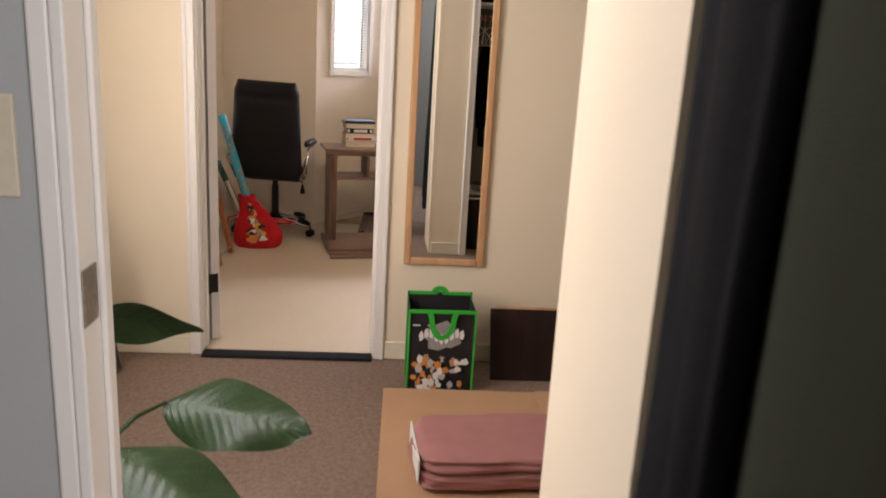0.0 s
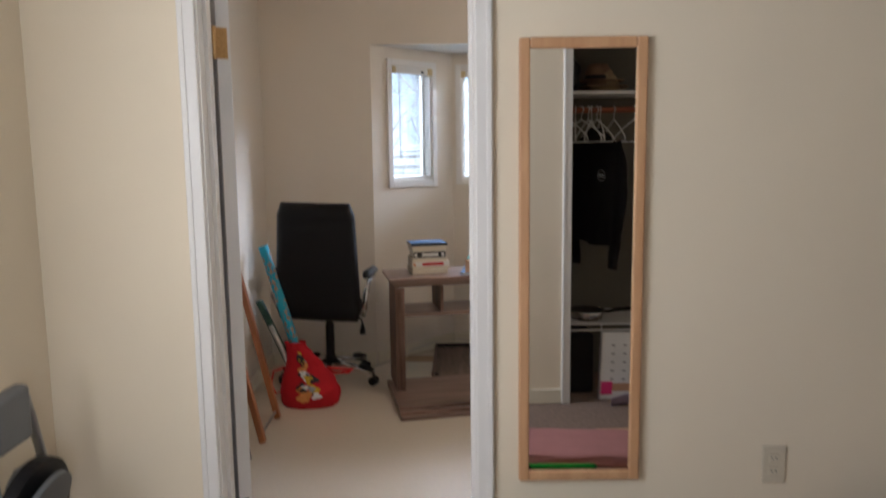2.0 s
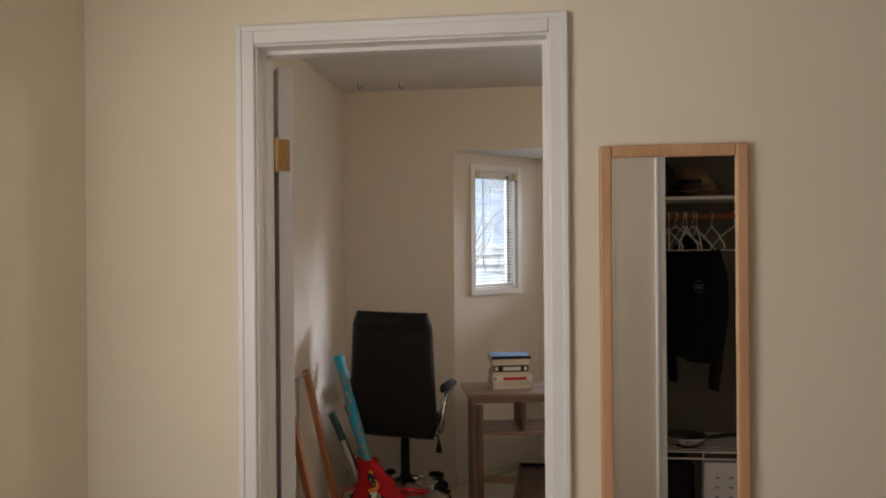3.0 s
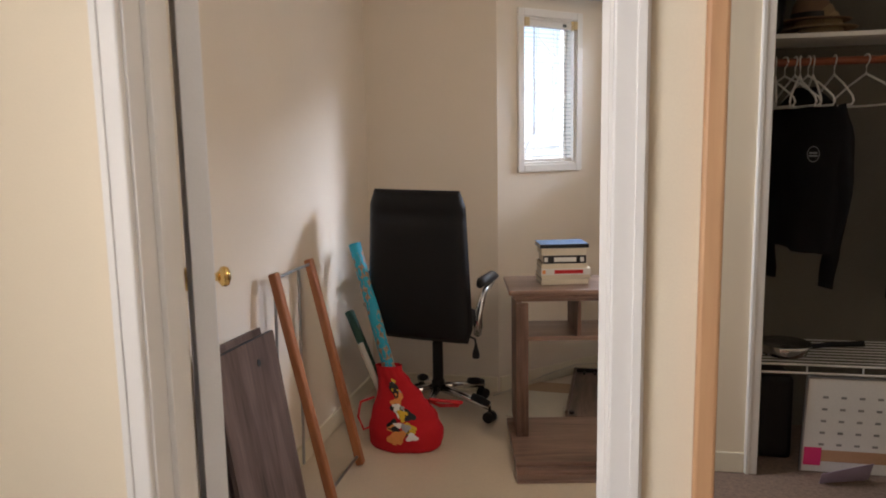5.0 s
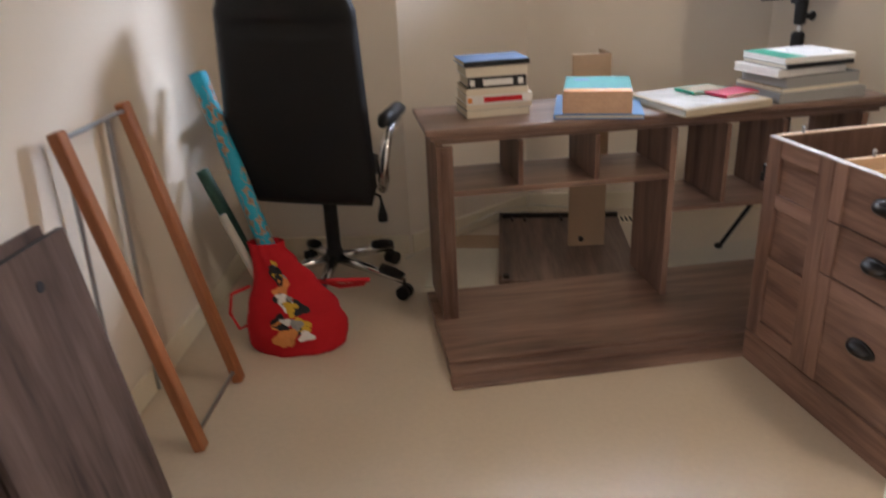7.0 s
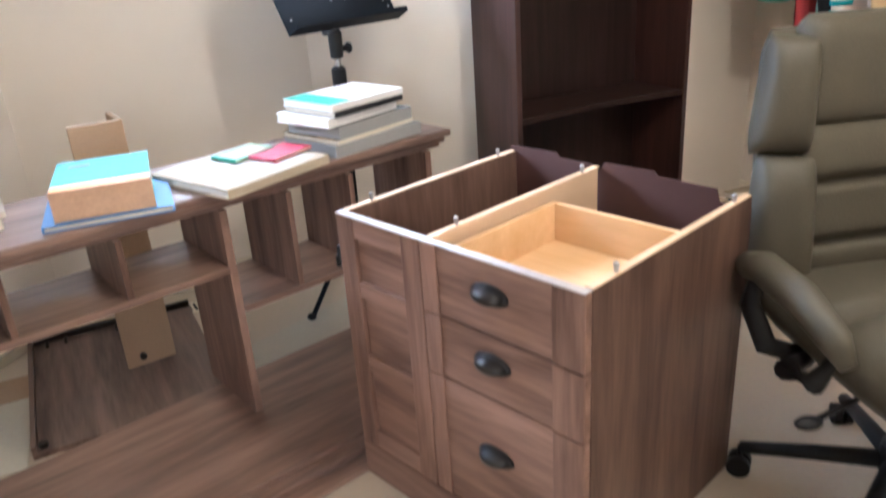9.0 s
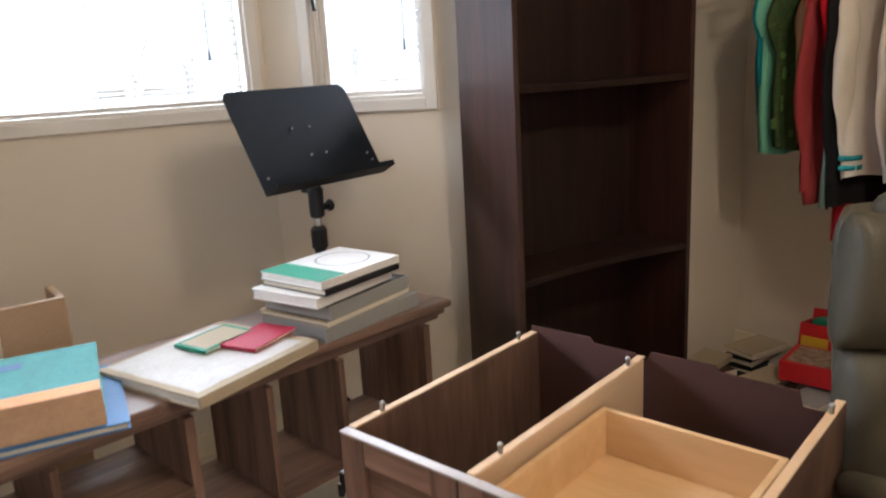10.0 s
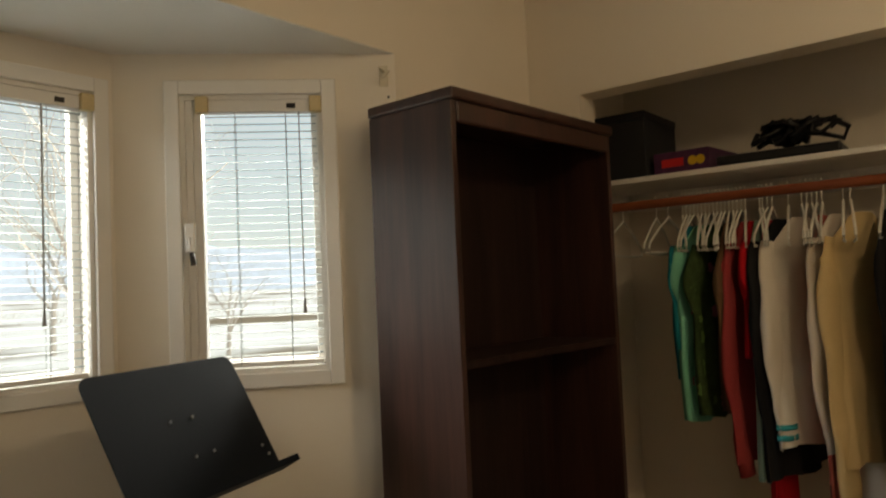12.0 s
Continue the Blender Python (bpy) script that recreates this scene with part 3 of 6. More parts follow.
for z0, z1, zp in ((0.557, CH - 0.002, 0.642), (0.413, 0.553, 0.494), (0.104, 0.409, 0.276)):
    d = part("drawer_front", boxes((0.274, 0.004, z0, CW - 0.001, 0.0195, z1), bevel=0.002), M_cab, cab)
    for x0, x1 in ((0.274, 0.318), (CW - 0.070, CW - 0.001)):
        part("stile", boxes((x0, -0.001, z0, x1, 0.0038, z1), bevel=0.0015), M_cabs, d)
    bm = bmesh.new()
    bmesh.ops.create_uvsphere(bm, u_segments=22, v_segments=12, radius=1.0, matrix=Matrix.Translation((0.455, -0.001, zp)) @ Matrix.Diagonal((0.038, 0.026, 0.0175, 1)))
    bmesh.ops.bisect_plane(bm, geom=bm.verts[:] + bm.edges[:] + bm.faces[:], plane_co=(0.455, 0.0, zp), plane_no=(0, -1, 0), clear_inner=True)
    bmesh.ops.create_cone(bm, cap_ends=True, segments=28, radius1=1.0, radius2=0.93, depth=1.0, matrix=Matrix.Translation((0.455, 0.001, zp)) @ Matrix.Diagonal((0.047, 0.006, 0.0225, 1)) @ Matrix.Rotation(radians(90), 4, "X"))
    part("cup_pull", bm, M_bronze, d, "aged bronze cup pull", shade=True)
part("top_edge", boxes((0.001, -0.0005, CH - 0.0015, CW - 0.001, 0.0195, CH + 0.001)), M_edgegrey, cab, "pale scuffed top edge")
# top drawer box and back board with cut notches
dz0, dz1 = 0.586, 0.685
tray = part("drawer_box", boxes((0.305, 0.022, dz0, CW - 0.033, 0.392, dz0 + 0.008)), M_maple, cab, "pale maple drawer box")
for d2 in ((0.305, 0.022, dz0 + 0.0082, 0.317, 0.392, dz1), (CW - 0.045, 0.022, dz0 + 0.0082, CW - 0.033, 0.392, dz1), (0.3172, 0.380, dz0 + 0.0082, CW - 0.0452, 0.392, dz1), (0.3172, 0.022, dz0 + 0.0082, CW - 0.0452, 0.034, dz1)):
    part("drawer_side", boxes(d2, bevel=0.001), M_maple, tray)
bm = bmesh.new()
outline = ((0, 0), (CW, 0), (CW, CH - 0.03), (0.600, CH - 0.03), (0.592, CH), (0.445, CH + 0.002), (0.435, CH + 0.014), (0.30, CH + 0.012), (0.288, CH - 0.01), (0.274, CH - 0.01), (0.262, CH + 0.003), (0.165, CH + 0.004), (0.155, CH + 0.016), (0, CH + 0.014))
bm.faces.new([bm.verts.new((x, CD, z)) for x, z in outline])
ex = bmesh.ops.extrude_face_region(bm, geom=bm.faces[:])
for v in ex["geom"]:
    if isinstance(v, bmesh.types.BMVert):
        v.co.y += 0.004
part("back_panel", bm, M_back, cab, "dark brown fibreboard back")
part("lining", boxes((0.0182, 0.021, 0.036, 0.0192, CD - 0.001, CH - 0.004), (0.2705, 0.021, 0.036, 0.2717, CD - 0.012, CH - 0.01)), M_cab_side_shaded, cab)
for x in (0.009, 0.281, CW - 0.009):
    for y in (0.10, 0.535):
        bm = bmesh.new()
        tube(bm, (x, y, CH + 0.001), (x, y, CH + 0.014), 0.0045)
        ball(bm, (x, y, CH + 0.016), 0.006, seg=10)
        part("cam_bolt", bm, M_steel, cab)

# bookcase
case = thing("bookcase", "tall empty dark mahogany bookcase standing beside the bay", "bookcase", pose(2.250, 5.985, 0, 0, 0, -2.0))
BW, BD, BH = 0.77, 0.29, 1.925
for x in (0.0, BW - 0.02):
    part("side_panel", boxes((x, 0.0, 0.0, x + 0.02, BD, BH - 0.03), bevel=0.002), M_case, case)
part("crown", boxes((-0.006, -0.012, BH - 0.03, BW + 0.006, BD, BH), (0.0205, -0.004, BH - 0.085, BW - 0.0205, 0.014, BH - 0.0305), bevel=0.006), M_case, case)
part("back_panel", boxes((0.0205, BD - 0.012, 0.0, BW - 0.0205, BD - 0.004, BH - 0.031)), M_case_shade_board, case)
for z in (0.085, 0.66, 1.255):
    bm = bmesh.new()
    n = 12
    rows = []
    for k in range(n + 1):
        x = 0.0205 + (BW - 0.041) * k / n
        yf = 0.006 + 0.05 * math.sin(math.pi * k / n) * (1 if z > 0.3 else 0)
        sag = -0.006 * math.sin(math.pi * k / n)
        rows.append([bm.verts.new(c) for c in ((x, yf, z - 0.02 + sag), (x, yf, z + sag), (x, BD - 0.0125, z + sag), (x, BD - 0.0125, z - 0.02 + sag))])
    for a, b in zip(rows, rows[1:]):
        for k in range(4):
            bm.faces.new((a[k], a[(k + 1) % 4], b[(k + 1) % 4], b[k]))
    bm.faces.new(rows[0])
    bm.faces.new(rows[-1][::-1])
    part("shelf", bm, M_case_shade_board, case, "shelf with a scooped front edge")
part("toe_board", boxes((0.0205, 0.01, 0.0, BW - 0.0205, 0.026, 0.064)), M_case, case)


# office chairs
def star_base(parent, r, arm_mat, foot_mat, a0=0.0, pads=None):
    for k in range(5):
        a = a0 + k * 2 * math.pi / 5
        c, s = math.cos(a), math.sin(a)
        bm = bmesh.new()
        path_tube(bm, [(0.03 * c, 0.03 * s, 0.125), (r * 0.5 * c, r * 0.5 * s, 0.105), (r * c, r * s, 0.075)], [0.022, 0.019, 0.015], 10)
        leg = part("base_arm", bm, arm_mat, parent, shade=True)
        if pads:
            bm = bmesh.new()
            path_tube(bm, [(r * 0.68 * c, r * 0.68 * s, 0.112), (r * 0.85 * c, r * 0.85 * s, 0.102), (r * 0.99 * c, r * 0.99 * s, 0.09)], [0.02, 0.021, 0.016], 10)
            part("foot_pad", bm, pads, leg, "black plastic pad", shade=True)
        bm = bmesh.new()
        q = Vector((-s, c, 0))
        for o in (-0.014, 0.014):
            p = Vector((r * c, r * s, 0.028)) + q * o
            tube(bm, p - q * 0.009, p + q * 0.009, 0.0275, seg=16)
        tube(bm, (r * c, r * s, 0.03), (r * c, r * s, 0.08), 0.007)
        part("caster", bm, foot_mat, leg)


def lathe(bm, prof, seg=20, c=(0, 0)):
    rings = [[bm.verts.new((c[0] + r * math.cos(k * 2 * math.pi / seg), c[1] + r * math.sin(k * 2 * math.pi / seg), z)) for k in range(seg)] for z, r in prof]
    for a, b in zip(rings, rings[1:]):
        for k in range(seg):
            bm.faces.new((a[k], a[(k + 1) % seg], b[(k + 1) % seg], b[k]))
    bm.faces.new(rings[0][::-1])
    bm.faces.new(rings[-1])


def pad(name, w, h, d, material, parent, m, nx=14, nz=18, taper=0.0, curve=0.0, seams=(), power=5.0, depth=0.012, label=""):
    """An upholstered pad: w across x, h up z, d thick along y, tapering to the top, with sewn seams across."""
    bm = bmesh.new()
    front, back = [], []
    for j in range(nz + 1):
        v = j / nz
        fr, bk = [], []
        for i in range(nx + 1):
            u = -1 + 2 * i / nx
            vv = -1 + 2 * v
            edge = max(0.0, 1 - abs(u) ** power) ** 0.5 * max(0.0, 1 - abs(vv) ** power) ** 0.5
            puff = edge
            for sv in seams:
                puff -= 0.55 * math.exp(-((v - sv) / 0.022) ** 2) * edge
            ww = w * (1 - taper * v) / 2
            corner = 1 - 0.10 * max(0, abs(vv) - 0.8) / 0.2 * abs(u) ** 3
            x, z = u * ww * corner, v * h
            yc = curve * (1 - u * u)
            fr.append(bm.verts.new((x, yc - d / 2 * puff, z)))
            bk.append(bm.verts.new((x, yc + d / 2 * edge, z)))
        front.append(fr)
        back.append(bk)
    for g, flip in ((front, False), (back, True)):
        for j in range(nz):
            for i in range(nx):
                q = (g[j][i], g[j][i + 1], g[j + 1][i + 1], g[j + 1][i])
                bm.faces.new(q[::-1] if flip else q)
    bmesh.ops.remove_doubles(bm, verts=bm.verts[:], dist=0.0004)
    ob = part(name, bm, material, parent, label, shade=True)
    ob.matrix_local = m
    return ob


bc = thing("office_chair", "black high-back office chair with chrome arms, facing the wall", "chair", pose(-0.045, 5.96, 0, 0, 0, -9))
star_base(bc, 0.30, M_chrome, M_blackp, radians(-13), M_blackp)
bm = bmesh.new()
lathe(bm, [(0.115, 0.035), (0.16, 0.033), (0.17, 0.027), (0.36, 0.026), (0.37, 0.02), (0.42, 0.02)])
part("gas_lift", bm, M_blackp, bc, shade=False)
pad("seat", 0.38, 0.44, 0.09, M_black, bc, pose(0, -0.24, 0.47, -90, 0, 0) @ pose(0, 0, 0), power=6)
pad("backrest", 0.525, 0.695, 0.055, M_black, bc, pose(0.025, -0.285, 0.452, 3, 1.2, 0), nx=22, nz=30, taper=0.13, curve=-0.012, seams=(0.84,), power=8)
for s in (-1, 1):
    bm = bmesh.new()
    path_tube(bm, [(s * 0.225 + 0.02, -0.10, 0.45), (s * 0.27, -0.16, 0.50), (s * 0.285, -0.20, 0.58), (s * 0.29, -0.13, 0.66), (s * 0.29, 0.0, 0.685)], [0.02, 0.021, 0.019, 0.016, 0.014], 10)
    arm = part("armrest", bm, M_chrome, bc, "chrome arm with a black pad", shade=True)
    bm = bmesh.new()
    path_tube(bm, [(s * 0.29, -0.20, 0.70), (s * 0.29, -0.17, 0.712), (s * 0.29, 0.0, 0.712), (s * 0.29, 0.07, 0.70)], [0.014, 0.024, 0.026, 0.012], 10)
    part("arm_pad", bm, M_blackp, arm, shade=True)
bm = bmesh.new()
path_tube(bm, [(0.12, -0.02, 0.43), (0.24, -0.12, 0.425), (0.25, -0.14, 0.40)], 0.005)
lathe(bm, [(0.34, 0.017), (0.36, 0.018), (0.395, 0.008), (0.41, 0.006)], 12, (0.25, -0.14))
part("tilt_lever", bm, M_blackp, bc)

gc = thing("executive_chair", "olive-grey padded leather executive chair beside the open cabinet", "chair", pose(2.285, 4.605, 0, 0, 0, -22))
star_base(gc, 0.32, M_blackp, M_blackp, radians(146))
bm = bmesh.new()
lathe(bm, [(0.11, 0.04), (0.17, 0.036), (0.18, 0.028), (0.38, 0.026), (0.385, 0.09), (0.42, 0.11)])
part("gas_lift", bm, M_blackp, gc)
pad("seat", 0.54, 0.54, 0.15, M_olive, gc, pose(0, -0.30, 0.47, -90, 0, 0), seams=(0.25, 0.5), power=5)
pad("backrest", 0.36, 0.40, 0.135, M_olive, gc, pose(0, 0.215, 0.46, -9, 0, 0), nx=22, nz=30, curve=0.03, seams=(0.30, 0.64), power=6, label="three padded leather channels")
pad("headrest", 0.335, 0.25, 0.14, M_olive, gc, pose(0, 0.272, 0.815, -9, 0, 0), nx=22, nz=20, taper=0.10, curve=0.03, power=5, label="padded leather head cushion")
pad("back_shell", 0.50, 0.585, 0.09, M_olive, gc, pose(0, 0.255, 0.455, -9, 0, 0), nx=22, nz=24, taper=0.12, curve=0.02, power=7, label="leather shell behind the cushions")
for s in (-1, 1):
    pad("side_bolster", 0.150, 0.335, 0.15, M_olive, gc, pose(s * 0.212, 0.205, 0.455, -9, s * -2, s * 14), nx=14, nz=22, taper=0.16, curve=0.01, power=3.2, label="rolled leather side bolster")
    pad("side_bolster", 0.135, 0.255, 0.14, M_olive, gc, pose(s * 0.205, 0.258, 0.775, -9, s * -5, s * 14), nx=14, nz=20, taper=0.22, curve=0.01, power=3.2, label="upper leather side bolster")
    bm = bmesh.new()
    path_tube(bm, [(s * 0.27, 0.17, 0.535), (s * 0.305, 0.15, 0.575), (s * 0.315, 0.08, 0.600), (s * 0.318, -0.06, 0.596), (s * 0.315, -0.16, 0.565), (s * 0.31, -0.20, 0.53)], [0.020, 0.030, 0.035, 0.036, 0.030, 0.016], 14)
    part("armrest", bm, M_olive, gc, "padded leather arm", shade=True)
    bm = bmesh.new()
    path_tube(bm, [(s * 0.31, 0.10, 0.575), (s * 0.315, 0.12, 0.50), (s * 0.305, 0.06, 0.43), (s * 0.24, 0.04, 0.41)], [0.018, 0.022, 0.024, 0.02], 10)
    path_tube(bm, [(s * 0.312, -0.17, 0.54), (s * 0.32, -0.13, 0.46), (s * 0.305, -0.02, 0.42), (s * 0.24, 0.02, 0.41)], [0.016, 0.022, 0.024, 0.02], 10)
    part("arm_bracket", bm, M_blackp, gc, "black plastic arm bracket", shade=True)
bm = bmesh.new()
path_tube(bm, [(-0.15, -0.1, 0.41), (-0.33, -0.16, 0.40)], 0.006)
ball(bm, (-0.345, -0.165, 0.40), 0.017, 1.6, 1, 0.7)
part("tilt_lever", bm, M_blackp, gc)

# music stand
ms = thing("music_stand", "black metal orchestra music stand in front of the bay wall", "music stand", pose(1.79, 6.35, 0, 0, 0, 18))
bm = boxes((-0.24, -0.002, 0.0, 0.24, 0.001, 0.325))
bmesh.ops.bevel(bm, geom=[e for e in bm.edges if abs(e.verts[0].co.y - e.verts[1].co.y) > 0.002 and e.verts[0].co.z > 0.3], offset=0.028, segments=5, profile=0.5, affect="EDGES")
desk = part("desk_plate", bm, M_blackm, ms)
desk.matrix_local = pose(0.005, -0.03, 1.00, -29, 0, 0)
lip = part("lip", boxes((-0.24, -0.058, 0.0, 0.24, -0.002, 0.002), (-0.24, -0.060, 0.0, 0.24, -0.058, 0.016)), M_blackm, desk)
for x, z in ((-0.05, 0.19), (0.02, 0.19), (-0.02, 0.10), (0.04, 0.10), (-0.21, 0.05), (0.215, 0.05), (0.205, 0.075)):
    bm = bmesh.new()
    tube(bm, (x, -0.0045, z), (x, -0.002, z), 0.004, seg=10)
    part("rivet", bm, M_steel, desk)
bm = bmesh.new()
PX = -0.030
tube(bm, (PX, 0, 0.30), (PX, 0, 0.86), 0.017, seg=18)
part("lower_tube", bm, M_blackm, ms)
bm = bmesh.new()
tube(bm, (PX, 0, 0.84), (PX, 0, 1.0), 0.0115, seg=18)
part("upper_tube", bm, M_chrome, ms, "bright chrome inner tube")
bm = bmesh.new()
lathe(bm, [(0.80, 0.018), (0.81, 0.025), (0.865, 0.025), (0.875, 0.016)], 20, (PX, 0))
part("collar", bm, M_blackp, ms, "black plastic height collar")
bm = bmesh.new()
lathe(bm, [(0.90, 0.015), (0.905, 0.022), (0.985, 0.024), (0.995, 0.018)], 20, (PX, 0))
box(bm, PX - 0.020, 0.0, 0.975, PX + 0.024, 0.045, 1.06, bevel=0.007)
tube(bm, (PX + 0.015, -0.005, 0.93), (PX + 0.045, -0.005, 0.93), 0.011)
ball(bm, (PX + 0.050, -0.005, 0.93), 0.017, 0.7, 1, 1.1)
part("tilt_head", bm, M_blackp, ms)
for a in (177, 297, 57):
    c, s = math.cos(radians(a)), math.sin(radians(a))
    bm = bmesh.new()
    path_tube(bm, [(PX + 0.012 * c, 0.012 * s, 0.33), (0.16 * c, 0.16 * s, 0.16), (0.27 * c, 0.27 * s, 0.012)], 0.009)
    leg = part("leg", bm, M_blackm, ms)
    bm = bmesh.new()
    ball(bm, (0.275 * c, 0.275 * s, 0.014), 0.0135, 1.3, 1.3, 1)
    part("rubber_foot", bm, M_blackp, leg)

# ---- hall things ----
mir = thing("wall_mirror", "tall narrow mirror in a light oak frame on the hall wall", "mirror", pose(0.887, YD - 0.002, 0.46))
MW, MH = 0.356, 1.283
part("glass", boxes((0.028, -0.012, 0.028, MW - 0.028, -0.008, MH - 0.028)), M_mirror, mir, "silvered mirror glass")
for nm, d in (("frame_side", (0, -0.022, 0, 0.03, 0, MH)), ("frame_side", (MW - 0.03, -0.022, 0, MW, 0, MH)), ("frame_rail", (0.0302, -0.022, 0, MW - 0.0302, 0, 0.03)), ("frame_rail", (0.0302, -0.022, MH - 0.03, MW - 0.0302, 0, MH))):
    part(nm, boxes(d, bevel=0.005), M_oak, mir)

# ---- study: things on and round the desk ----
def flat(name, color, rough=0.55, **kw):
    return mat(name, color, max(rough, 0.5), var=kw.pop("var", 0.06), spec=kw.pop("spec", 0.25), **kw)


M_paper = flat("book_pages", (0.70, 0.64, 0.52), 0.85, fine=600)
M_pwhite = flat("white_cover", (0.78, 0.77, 0.74), 0.35)
M_pgrey = flat("grey_cover", (0.30, 0.30, 0.29), 0.45)
M_pblack = flat("black_cover", (0.02, 0.02, 0.022), 0.35)
M_pblue = flat("blue_cover", (0.10, 0.19, 0.36), 0.35)
M_pteal = flat("teal_cover", (0.11, 0.32, 0.31), 0.75, var=0.15, scale=14, spec=0.15)
M_porange = flat("orange_band", (0.68, 0.27, 0.07), 0.4, var=0.15)
M_pred = flat("red_cover", (0.52, 0.02, 0.025), 0.4)
M_pgreen = flat("green_cover", (0.02, 0.26, 0.16), 0.35)
M_pcream = flat("cream_cover", (0.46, 0.39, 0.28), 0.75, spec=0.15)
M_pfolder = flat("blue_folder", (0.07, 0.20, 0.44), 0.4)
M_flesh2 = flat("peach_spine", (0.52, 0.34, 0.22), 0.6, var=0.12, scale=20)
M_ppink = flat("crimson_notebook", (0.42, 0.012, 0.05), 0.4)


def book(name, w, d, h, cover, m, label, spine=None, bands=(), group="", pages=None):
    """A closed book: covers and spine round a block of pages; the spine faces -y. bands: (x0, x1, material) on the spine."""
    b = thing(name, label, "book", m, group)
    t = 0.0022
    part("cover", boxes((0, 0, 0, w, d, t), (0, 0, h - t, w, d, h), bevel=0.0006), cover, b)
    part("spine", boxes((0.0, -0.002, 0.0, w, 0.0015, h), bevel=0.0008), spine or cover, b)
    part("page_block", boxes((0.003, 0.0018, t, w - 0.003, d - 0.004, h - t)), pages or M_paper, b)
    for k, (x0, x1, mt) in enumerate(bands):
        part("title_bar", boxes((x0, -0.0032, h * 0.22, x1, -0.0019, h * 0.78)), mt, b)
    return b


TOP = 0.7057
z = TOP
stack = [
    ("grey paperback at the bottom of a book stack", 0.215, 0.155, 0.024, M_pgrey, M_paper, ()),
    ("cream paperback in a book stack", 0.225, 0.15, 0.018, M_pcream, M_paper, ()),
    ("white and red spined book in a book stack", 0.225, 0.155, 0.030, M_pwhite, M_pwhite, ((0.06, 0.19, M_pred), (0.005, 0.02, M_porange))),
    ("white paperback with tabs in a book stack", 0.21, 0.15, 0.022, M_pcream, M_paper, ()),
    ("thick black spined book in a book stack", 0.195, 0.15, 0.036, M_pblack, M_pblack, ((0.05, 0.15, M_pwhite), (0.006, 0.022, M_pwhite), (0.168, 0.185, M_pwhite))),
    ("plain white-paged book in a book stack", 0.205, 0.16, 0.034, M_pwhite, M_paper, ()),
    ("blue and black covered book topping a stack", 0.22, 0.165, 0.017, M_pblue, M_pblack, ()),
]
for k, (lab, w, d, h, cov, spn, bands) in enumerate(stack):
    book("book", w, d, h, cov, pose(0.490 + random.uniform(-0.006, 0.008), 5.748 + random.uniform(-0.005, 0.005), z, 0, 0, 11 + random.uniform(-4, 5)), lab, spn, bands, "books stacked on the desk hutch")
    z += h + 0.0004

fld = thing("folder", "blue plastic folder under a teal workbook", "folder", pose(0.770, 5.700, TOP, 0, 0, -7))
part("cover", boxes((0, 0, 0, 0.285, 0.335, 0.003), (0, 0, 0.012, 0.285, 0.335, 0.015), (0, 0, 0.003, 0.003, 0.335, 0.012), bevel=0.001), M_pfolder, fld)
part("page_block", boxes((0.006, 0.004, 0.0032, 0.28, 0.33, 0.0118)), M_paper, fld)
wb = book("workbook", 0.218, 0.285, 0.070, M_pteal, pose(0.800, 5.712, TOP + 0.0153, 0, 0, -8), "thick teal workbook with an orange band lying on a folder", M_flesh2)
part("title_bar", boxes((0.03, 0.20, 0.0702, 0.08, 0.235, 0.0706)), M_pblue, wb)
part("cover_band", boxes((0.002, 0.0, 0.0702, 0.216, 0.048, 0.0707)), M_porange, wb, "orange printed band")

alb = thing("photo_album", "cream album in clear plastic lying on the desk hutch", "album", pose(1.177, 5.654, TOP, 0, 0, 24))
part("cover", boxes((0, 0, 0, 0.345, 0.325, 0.004), (0, 0, 0.022, 0.345, 0.325, 0.026), (0, 0, 0.004, 0.345, 0.004, 0.022), bevel=0.0015), M_pcream, alb)
part("page_block", boxes((0.004, 0.005, 0.0042, 0.34, 0.32, 0.0218)), M_pwhite, alb)
bm = bmesh.new()
bmesh.ops.create_grid(bm, x_segments=26, y_segments=24, size=0.5, matrix=Matrix.Translation((0.165, 0.165, 0.0275)) @ Matrix.Diagonal((0.30, 0.29, 1, 1)))
for v in bm.verts:
    v.co.z += 0.0022 * abs(noise.noise(v.co * 17)) + 0.001 * noise.noise(v.co * 45)
part("plastic_sleeve", bm, mat("clear_plastic_sleeve", (0.74, 0.74, 0.72), 0.12, var=0.12, scale=9, spec=0.8), alb, "crinkled clear plastic", shade=True)
for nm, col, m, lab in (("notebook", M_ppink, pose(1.345, 5.80, TOP + 0.0305, 0, 0, 30), "small crimson notebook on the album"), ("notebook", M_pgreen, pose(1.255, 5.865, TOP + 0.0305, 0, 0, 24), "small dark green notebook on the album")):
    b = thing(nm, lab, "notebook", m, "notebooks on the album")
    part("cover", boxes((0, 0, 0, 0.15, 0.105, 0.0016), (0, 0, 0.0066, 0.15, 0.105, 0.0082), (0, 0, 0.0016, 0.0016, 0.105, 0.0066), bevel=0.0006), col, b)
    part("page_block", boxes((0.002, 0.002, 0.0017, 0.148, 0.103, 0.0065)), M_paper, b)
    if col == M_pgreen:
        part("label_patch", boxes((0.012, 0.010, 0.0083, 0.138, 0.095, 0.0087)), M_pcream, b, "cream printed cover")

